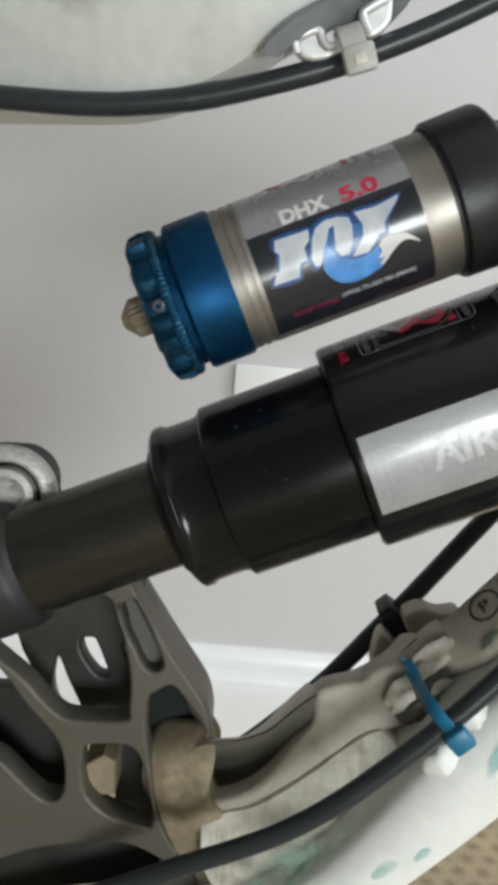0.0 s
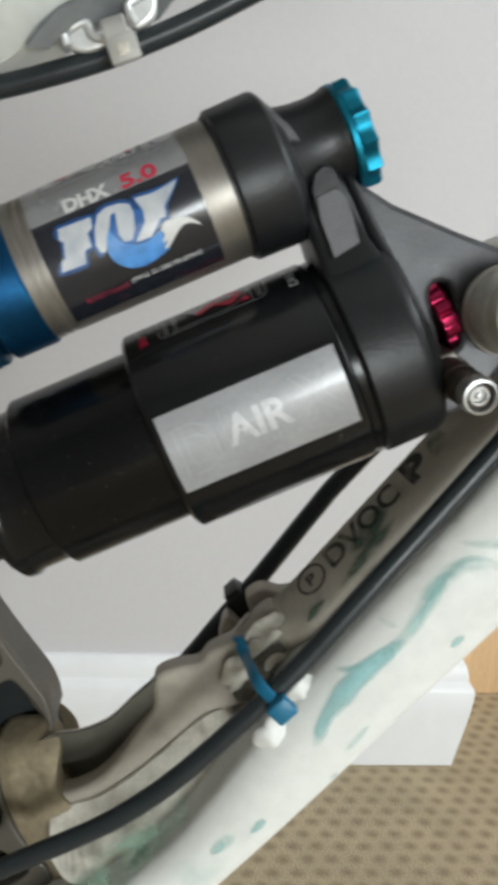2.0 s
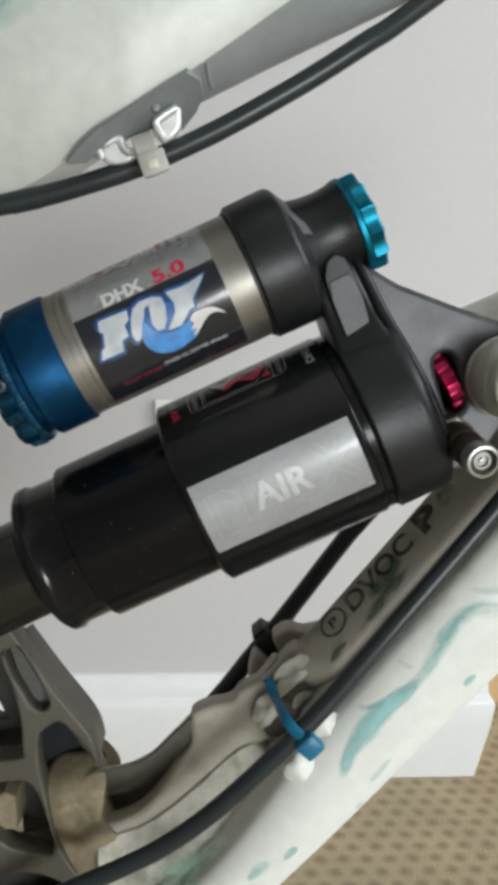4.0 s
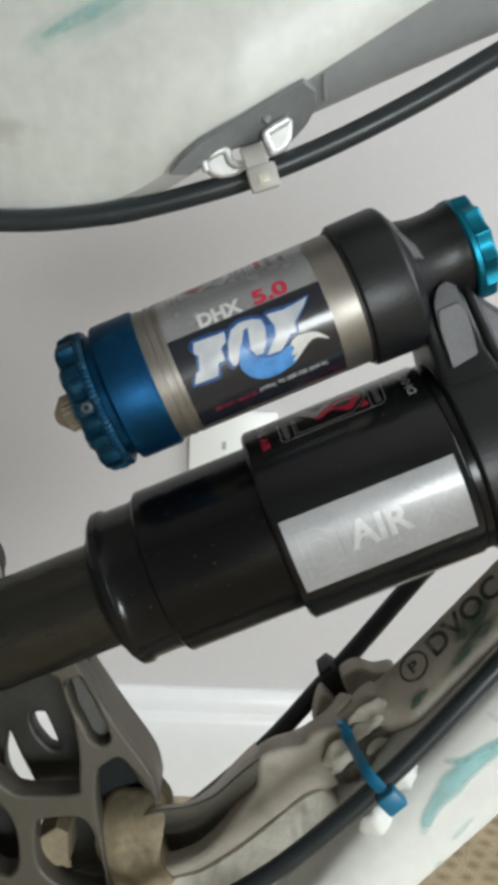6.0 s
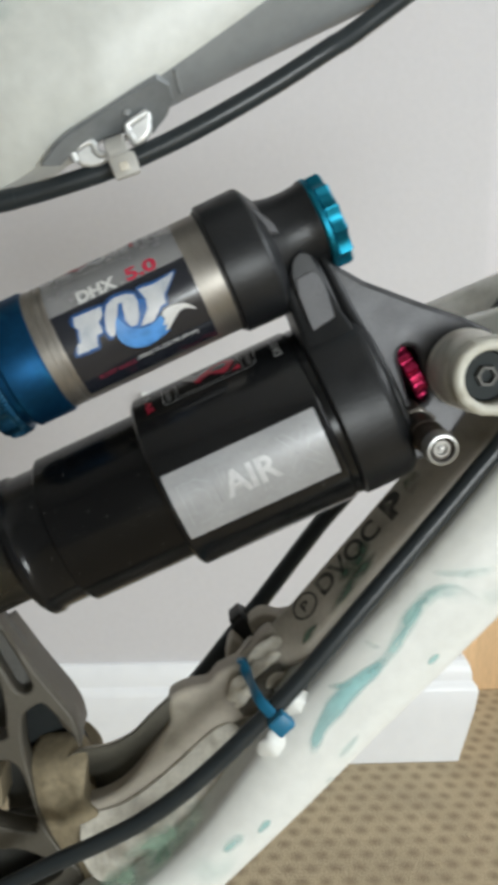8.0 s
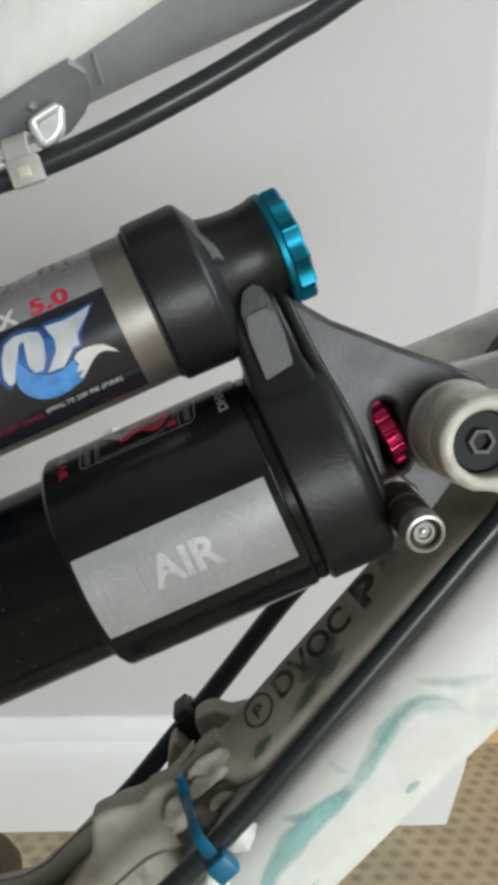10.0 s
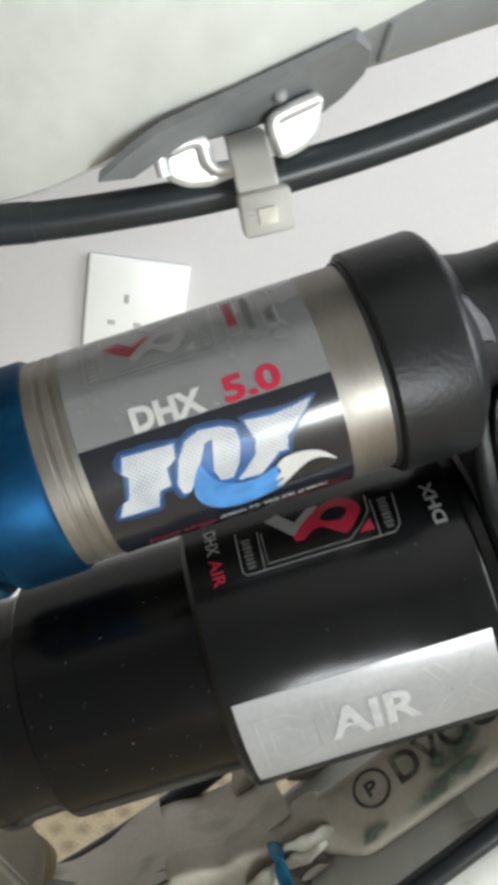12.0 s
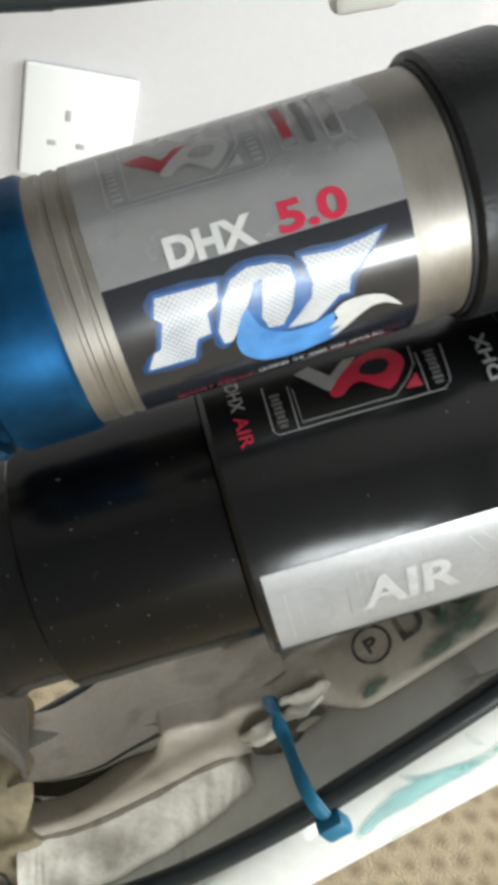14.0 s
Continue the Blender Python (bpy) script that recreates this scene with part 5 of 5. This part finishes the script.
# bridge from the reservoir down to the head
def bridge():
    rings = []
    for v, u0, u1, ya, yb in ((0.4460, 0.3105, 0.3225, 0.2400, 0.258), (0.4410, 0.3098, 0.3228, 0.2360, 0.262), (0.4300, 0.3092, 0.3232, 0.2345, 0.264),
                              (0.4205, 0.3086, 0.3236, 0.2335, 0.264), (0.4160, 0.3080, 0.3240, 0.2300, 0.264), (0.4080, 0.3076, 0.3245, 0.2265, 0.264)):
        r = rounded([(u0, ya), (u1, ya), (u1, yb), (u0, yb)], 0.0022, 4)
        rings.append([Vector((u - U0, y - Y0, v - V0)) for u, y in r])
    return loft(rings)


part("bridge", bridge(), CASTING, shock)
ridge = [(0.3240, 0.246, 0.4440), (0.3246, 0.2395, 0.4380), (0.3250, 0.2365, 0.4260), (0.3256, 0.2340, 0.4160), (0.3266, 0.2300, 0.4050), (0.3270, 0.2270, 0.3920), (0.3268, 0.2290, 0.3760)]
part("bridge_ridge", sweep([(u - U0, y - Y0, v - V0) for u, y, v in ridge], 0.0018, 12, 6), CASTING, shock)
plate("gusset", [rounded([(u - U0, v - V0) for u, v in [(0.3086, 0.4600), (0.3112, 0.4586), (0.3140, 0.4535), (0.3150, 0.4490), (0.3108, 0.4500)]], 0.0008)], 0.2302 - Y0, 0.2420 - Y0, 0.0008, LIT_CASTING, shock, "small gusset facet with its glint painted in", 0)
scoop = [(0.3122, 0.4185), (0.3124, 0.4300), (0.3134, 0.4372), (0.3156, 0.4408), (0.3184, 0.4419), (0.3208, 0.4400), (0.3216, 0.4340), (0.3212, 0.4270), (0.3204, 0.4197)]
plate("bridge_scoop", [rounded([(u - U0, v - V0) for u, v in scoop], 0.0008)], 0.2324 - Y0, 0.2350 - Y0, 0.0004, CASTING, shock, "", 0)
facet = [(0.3124, 0.4187), (0.3127, 0.4300), (0.3140, 0.4352), (0.3196, 0.4352), (0.3209, 0.4328), (0.3209, 0.4270), (0.3202, 0.4199)]
plate("machined_flat", [rounded([(u - U0, v - V0) for u, v in facet], 0.0009)], 0.2319 - Y0, 0.2330 - Y0, 0.0003, LIT_CASTING, shock, "grey machined flat, painted as lit", 0)


def oblong(x0, z0, x1, z1, r, n=8):
    a, b = Vector((x0, z0)), Vector((x1, z1))
    d = (b - a).normalized()
    base = math.atan2(d.y, d.x)
    out = [tuple(b + Vector((math.cos(base + t), math.sin(base + t))) * r) for t in np.linspace(-math.pi / 2, math.pi / 2, n)]
    return out + [tuple(a + Vector((math.cos(base + t), math.sin(base + t))) * r) for t in np.linspace(math.pi / 2, 1.5 * math.pi, n)]


web = [(0.3200, 0.4405), (0.3267, 0.4345), (0.3334, 0.4255), (0.3473, 0.4118), (0.3570, 0.4030), (0.3640, 0.3950), (0.3650, 0.3850), (0.3580, 0.3770), (0.3480, 0.3740), (0.3400, 0.3690), (0.3330, 0.3660), (0.3240, 0.3660), (0.3200, 0.3800)]
slot = oblong(0.3351 - U0, 0.3858 - V0, 0.3369 - U0, 0.3985 - V0, 0.0031)
plate("mount_web", [[(u - U0, v - V0) for u, v in web], slot], 0.238 - Y0, 0.258 - Y0, 0.0016, WEB, shock, "dusty dark grey cast mounting web with sheen painted in", 0)
part("slot_back", shift(box((-0.006, 0.0, -0.012), (0.006, 0.002, 0.012), 0.0005), Matrix.Translation((0.3360 - U0, 0.2575 - Y0, 0.3923 - V0))), CASTING, shock)
def dial_rim(th, i):
    """Flat facets parted by narrow grooves."""
    d = abs(((math.degrees(th) - 4) / 24 + 0.5) % 1 - 0.5) * 24
    return 1 - (0.10 * max(0.0, 1 - d / 5.5) ** 0.5 if 1 <= i <= 4 else 0.0)


wheel = lathe([(-0.0024, 0), (-0.0024, 0.0099), (-0.0019, 0.0104), (0.0019, 0.0104), (0.0024, 0.0099), (0.0024, 0)], 240, dial_rim)
part("rebound_dial", shift(wheel, Matrix.Translation((0.3365 - U0, 0.2472 - Y0, 0.3923 - V0)) @ Matrix.Rotation(radians(-7), 4, "Y")), PINK, shock, "red notched rebound dial", 25)
# air valve
va, vb = Vector((0.3303 - U0, 0.240 - Y0, 0.3785 - V0)), Vector((0.3312 - U0, 0.2115 - Y0, 0.3742 - V0))
vm = Matrix.Translation(va) @ (vb - va).to_track_quat("X", "Z").to_matrix().to_4x4()
part("valve_nut", shift(lathe([(-0.004, 0), (-0.004, 0.0066), (0.0055, 0.0066), (0.0062, 0.0060), (0.0062, 0)], 6), vm), SILVER, shock, "worn hex valve nut", 20)
part("valve_stem", shift(lathe([(0.006, 0.0052), (0.0150, 0.0052), (0.0153, 0.0046), (0.0165, 0.0046), (0.0168, 0.0050), (0.0240, 0.0050), (0.0246, 0.0046)], 40), vm), STEM, shock, "dark brown valve stem")
part("valve_rim", shift(lathe([(0.0240, 0.0050), (0.0272, 0.0050), (0.0285, 0.0046), (0.0286, 0.0039), (0.0275, 0.0036)], 40), vm), VALVE, shock, "bright threaded valve rim")
part("valve_mouth", shift(lathe([(0.0268, 0.0038), (0.0262, 0.0026), (0.0262, 0)], 40), vm), STEM, shock)
part("valve_core", shift(lathe([(0.0260, 0.0026), (0.0274, 0.0025), (0.0274, 0.0019), (0.0264, 0.0016), (0.0264, 0.0008), (0.0276, 0.0007), (0.0278, 0)], 32), vm), VALVE, shock, "bright valve core")
# dust on the shock body
rng = random.Random(5)
dust = bmesh.new()
for _ in range(80):
    body = rng.random()
    u, r = (rng.uniform(0.2155, 0.2500), 0.0252) if body < 0.62 else (rng.uniform(0.2525, 0.3035), 0.0293) if body < 0.85 else (rng.uniform(0.2035, 0.2130), 0.0231)
    th = radians(rng.uniform(-35, 75))
    s = rng.uniform(0.00007, 0.00018) * (1.6 if rng.random() < 0.1 else 1)
    c = Vector((u - U0, -(r + 0.00005) * math.cos(th), (r + 0.00005) * math.sin(th)))
    n_out = Vector((0, -math.cos(th), math.sin(th)))
    e1, e2 = Vector((1, 0, 0)), n_out.cross(Vector((1, 0, 0)))
    vs = [dust.verts.new(c + (e1 * math.cos(a) + e2 * math.sin(a)) * s * rng.uniform(0.6, 1.3)) for a in np.linspace(0, 2 * math.pi, 6)[:-1]]
    tip = dust.verts.new(c + n_out * s * 0.7)
    for a in range(5):
        dust.faces.new((vs[a], vs[(a + 1) % 5], tip))
part("dust_specks", dust, DUST, shock, "pale dust specks")

# printed labels on the reservoir
CR = 0.0293
LOOP = [(0.27294, 69.8), (0.27897, 80.8), (0.28377, 82.7), (0.28625, 79.4), (0.28697, 74.4), (0.28556, 69.9), (0.28273, 65.1), (0.27883, 71.2), (0.27619, 69.7), (0.27486, 67.6)]
LOOP_EYE = [(0.27894, 75.0), (0.28107, 78.7), (0.28391, 77.6), (0.28417, 74.4), (0.28273, 71.9), (0.28053, 72.5)]
RC = (-U0, RY, RZ)
RR = 0.0189
def arc(deg):
    return RR * radians(deg)


def put(name, flat, mt, label="", lift=0.00018):
    ob = wrap(name, flat, RR, lift, mt, cylinder, RC, label)
    ob.data.transform(RES_TURN)
    return ob


put("grey_badge", band(0.2435, 0.2858, 26.0, 118, RR, 30), GREY_LABEL, "grey foil label", 0.00006)
put("black_badge", band(0.2435, 0.2858, -62, 26.0, RR, 30), BLACK_LABEL, "gloss black foil label", 0.00008)
put("lettering", fit_text("DHX", 0.2530, 0.2652, arc(26.5), arc(39.0), 0.05), PRINT_WHITE, "white letters")
put("lettering", fit_text("5.0", 0.2684, 0.2780, arc(26.5), arc(39.5), 0.035), PRINT_RED, "red numerals")
put("lettering", fit_text("BOOST RANGE", 0.2487, 0.2605, arc(-45.4), arc(-40.8), -0.004), PRINT_TEXT_RED)
put("lettering", fit_text("(MIN) 75-200 PSI (MAX)", 0.2614, 0.2808, arc(-44.6), arc(-39.0), -0.002), PRINT_TEXT)


def grow(points, d):
    c = [sum(p[i] for p in points) / len(points) for i in (0, 1)]
    return [(c[0] + (x - c[0]) * (1 + d / max(1e-6, math.hypot(x - c[0], y - c[1]))), c[1] + (y - c[1]) * (1 + d / max(1e-6, math.hypot(x - c[0], y - c[1])))) for x, y in points]


# emblem as plain shapes: three slanted blocks, a crescent and a tail
def em(points):
    return [(0.2466 + x * 0.001, arc(y)) for x, y in points]


block_a = em([(3.26, 17.6), (11.74, 16.5), (11.2, 9.1), (9.4, 5.5), (9.18, -3.6), (7.2, -4.4), (6.85, -6.9), (6.15, -13.5), (-0.42, -12.9), (0.99, -4.8), (2.02, -4.2), (3.25, 7.1), (2.35, 9.7)])
arch = em([(10.6, -10.8), (10.23, -4.0), (11.74, 8.4), (13.51, 15.7), (16.11, 18.7), (19.57, 17.6), (21.78, 14.3), (21.95, 7.5), (20.88, -3.0), (19.14, -10.5), (17.17, -9.9), (16.46, -3.2), (17.25, 6.2), (17.8, 12.7), (16.46, 12.0), (15.2, 5.0), (13.6, -3.4), (11.84, -10.9)])
block_c = em([(23.48, 16.5), (28.06, 14.9), (31.53, 15.9), (34.86, 17.4), (33.36, 12.1), (29.6, 2.7), (28.98, -4.6), (27.61, -4.3), (23.76, -14.0), (19.75, -13.2), (21.19, -9.2), (23.7, -1.8), (24.39, 5.8)])
for s in (block_a, arch, block_c):
    put("emblem_edge", shape(grow(s, 0.0011), 2), PRINT_NAVY, "dark blue emblem outline", 0.00013)
    put("emblem_edge", shape(grow(s, 0.0005)), PRINT_BLUE, "blue emblem outline", 0.00016)
put("emblem_fill", shape(em([(15.2, 5.0), (16.46, 12.0), (17.8, 12.7), (17.25, 6.2), (16.46, -3.2), (17.17, -9.9), (19.14, -10.5), (20.88, -3.0), (22.08, 7.3), (23.03, 8.5), (24.23, 4.6), (23.32, -2.3), (20.13, -12.7), (15.91, -16.3), (13.47, -8.1)]), 2), PRINT_BLUE, "blue fill inside the emblem", 0.00018)
for s in (block_a, arch, block_c):
    put("emblem_block", shape(s), PRINT_HALFTONE, "off-white emblem block", 0.00021)
crescent = em([(14.55, 2.5), (15.11, -1.5), (16.44, -9.4), (19.27, -14.6), (23.09, -15.6), (26.31, -12.3), (26.49, -19.2), (26.79, -27.2), (23.93, -30.5), (19.71, -33.0), (15.97, -30.1), (13.49, -23.5), (12.36, -15.6), (12.66, -7.0)])
put("emblem_crescent", shape(crescent, 4), PRINT_SKY, "light blue crescent", 0.00024)
tail = em([(26.5, -12.1), (28.2, -8.4), (31.05, -8.2), (33.88, -10.8), (35.65, -16.1), (36.48, -20.2), (34.13, -15.6), (31.78, -15.5), (29.4, -20.0), (26.88, -26.2), (25.62, -26.0), (27.22, -21.2), (25.59, -21.6), (26.97, -16.2)])
put("emblem_tail", shape(tail, 2), PRINT_WHITE, "white emblem tail", 0.00028)
# print on the upper side of the grey label
def small(points):
    """The can's emblem, drawn smaller on the reservoir."""
    return [(0.2477 + (u - 0.26212) * 0.72, arc(56) + CR * radians(a - 60.3) * 0.72) for u, a in points]


put("print_line", stroke(small([(0.2623, 92), (0.2621, 62.0), (0.2628, 60.4), (0.2770, 60.3), (0.2916, 60.0), (0.2929, 62.7), (0.2937, 90)]), 0.0002, False), PRINT_FAINT)
put("print_line", stroke(small([(0.2666, 90), (0.2663, 62.5), (0.2832, 62.4), (0.2862, 67.1), (0.2886, 74), (0.2886, 90)]), 0.0002, False), PRINT_FAINT)
put("emblem_block", shape(small([(0.2670, 82.0), (0.2712, 84), (0.2741, 76.8), (0.2772, 82.3), (0.2794, 82.2), (0.27384, 69.9), (0.27245, 71.9)])), PRINT_DULL_RED, "dull red emblem block")
put("emblem_block", shape(small(LOOP), 2), PRINT_SILVER, "silver emblem loop", 0.0002)
put("emblem_block", shape(small(LOOP_EYE), 2), GREY_LABEL, "grey emblem centre", 0.00023)
put("emblem_block", shape(small([(0.28524, 63.7), (0.28793, 68.7), (0.28822, 63.3)])), PRINT_SILVER)
for u in (0.2641, 0.2911):
    for q in range(7):
        put("print_bar", shape(small([(u - 0.0009, 63 + 2.6 * q), (u + 0.0009, 63 + 2.6 * q), (u + 0.0009, 64.6 + 2.6 * q), (u - 0.0009, 64.6 + 2.6 * q)])), PRINT_FAINT)
put("print_line", stroke(rounded([(0.2722, arc(60)), (0.2746, arc(60)), (0.2746, arc(96)), (0.2722, arc(96))], 0.0006), 0.0002), PRINT_FAINT)
put("print_bar", shape([(0.2727, arc(66)), (0.2741, arc(66)), (0.2741, arc(90)), (0.2727, arc(90))]), PRINT_DULL_RED)
put("print_bar", shape([(0.2757, arc(60)), (0.2769, arc(60)), (0.2769, arc(90)), (0.2757, arc(90))]), PRINT_GREY)
put("print_line", stroke(rounded([(0.2785, arc(59)), (0.2808, arc(59)), (0.2808, arc(94)), (0.2785, arc(94))], 0.0006), 0.0004), PRINT_SILVER)
put("print_bar", shape([(0.2791, arc(62)), (0.2802, arc(62)), (0.2802, arc(70)), (0.2791, arc(70))]), PRINT_GREY)

# labels on the air can
CC = (-U0, 0, 0)


def carc(deg):
    return CR * radians(deg)


def on_can(name, flat, mt, label="", lift=0.00018):
    return wrap(name, flat, CR, lift, mt, can, CC, label)


on_can("silver_badge", band(0.2532, 0.3025, -26.5, 17.2, CR, 20), AIR_LABEL, "silver-grey foil label", 0.00009)
on_can("lettering", fit_text("AIR", 0.2690, 0.2868, carc(-11.5), carc(4.5), 0.03), AIR_PRINT, "pale silver letters", 0.00022)
for s in ([(0.2562, carc(-18)), (0.2562, carc(8)), (0.2620, carc(8)), (0.2668, carc(2)), (0.2668, carc(-12)), (0.2620, carc(-18))],
          [(0.2584, carc(-12)), (0.2584, carc(2)), (0.2618, carc(2)), (0.2640, carc(-1)), (0.2640, carc(-9)), (0.2618, carc(-12))],
          [(0.2690, carc(-17)), (0.2706, carc(-17)), (0.2706, carc(-8)), (0.2800, carc(-8)), (0.2800, carc(-17)), (0.2816, carc(-17)), (0.2816, carc(9)), (0.2800, carc(9)), (0.2800, carc(-2)), (0.2706, carc(-2)), (0.2706, carc(9)), (0.2690, carc(9))],
          [(0.2884, carc(-15)), (0.2930, carc(-3)), (0.2888, carc(10)), (0.2912, carc(10)), (0.2946, carc(2)), (0.2980, carc(10)), (0.3006, carc(10)), (0.2962, carc(-3)), (0.3008, carc(-15)), (0.2984, carc(-15)), (0.2946, carc(-8)), (0.2908, carc(-15))]):
    on_can("ghost_outline", stroke(s, 0.0003), PRINT_GHOST, "faint printed outline", 0.00014)
on_can("print_line", stroke([(0.26233, carc(80.0)), (0.26212, carc(62.0)), (0.26276, carc(60.4)), (0.27701, carc(60.3)), (0.29164, carc(60.0)), (0.29292, carc(62.7)), (0.29375, carc(77.3))], 0.00022, False), PRINT_SILVER)
on_can("print_line", stroke([(0.26659, carc(77.8)), (0.26629, carc(60.5))], 0.00018, False), PRINT_SILVER)
on_can("print_line", stroke([(0.2892, carc(76.7)), (0.28879, carc(60.6))], 0.00018, False), PRINT_SILVER)
on_can("print_line", stroke([(0.26728, carc(76.2)), (0.26717, carc(62.5)), (0.28323, carc(62.4)), (0.28624, carc(67.1)), (0.28818, carc(72.2)), (0.2886, carc(80.1))], 0.0002, False), PRINT_SILVER)
on_can("emblem_block", shape([(0.26837, carc(82.0)), (0.27116, carc(83.9)), (0.27411, carc(76.8)), (0.27717, carc(82.3)), (0.2794, carc(82.2)), (0.27384, carc(69.9)), (0.27245, carc(71.9))]), PRINT_SILVER, "silver emblem block", 0.00022)
on_can("emblem_block", shape([(0.27294, carc(69.8)), (0.27897, carc(80.8)), (0.28377, carc(82.7)), (0.28625, carc(79.4)), (0.28697, carc(74.4)), (0.28556, carc(69.9)), (0.28273, carc(65.1)), (0.27883, carc(71.2)), (0.27619, carc(69.7)), (0.27486, carc(67.6))], 2), PRINT_RED, "red emblem block", 0.00024)
on_can("emblem_block", shape([(0.27894, carc(75.0)), (0.28107, carc(78.7)), (0.28391, carc(77.6)), (0.28417, carc(74.4)), (0.28273, carc(71.9)), (0.28053, carc(72.5))], 2), BLACK_LABEL, "black emblem centre", 0.0003)
on_can("emblem_block", shape([(0.28524, carc(63.7)), (0.28793, carc(68.7)), (0.28822, carc(63.3))]), PRINT_RED, "red emblem corner", 0.00022)
for (ua, aa), (ub, ab) in (((0.26395, 76.1), (0.26408, 62.1)), ((0.29136, 76.4), (0.29105, 62.1))):
    for q in range(8):
        f = (q + 0.5) / 8
        uc, ac, h = ua + (ub - ua) * f, carc(aa + (ab - aa) * f), abs(carc(ab - aa)) / 8 * 0.36
        w = 0.0007 if q % 2 else 0.0009
        on_can("print_bar", shape([(uc - w, ac - h), (uc + w, ac - h), (uc + w, ac + h), (uc - w, ac + h)]), PRINT_GREY)
on_can("lettering", fit_text("DHX", 0.2990, 0.3014, carc(58), carc(77), 0.03, 0, 1), PRINT_SILVER)
on_can("lettering", fit_text("AIR", 0.2562, 0.2586, carc(59), carc(71), 0.02, 0, 3), PRINT_RED)
on_can("lettering", fit_text("DHX", 0.2562, 0.2586, carc(73), carc(86), 0.02, 0, 3), PRINT_SILVER)
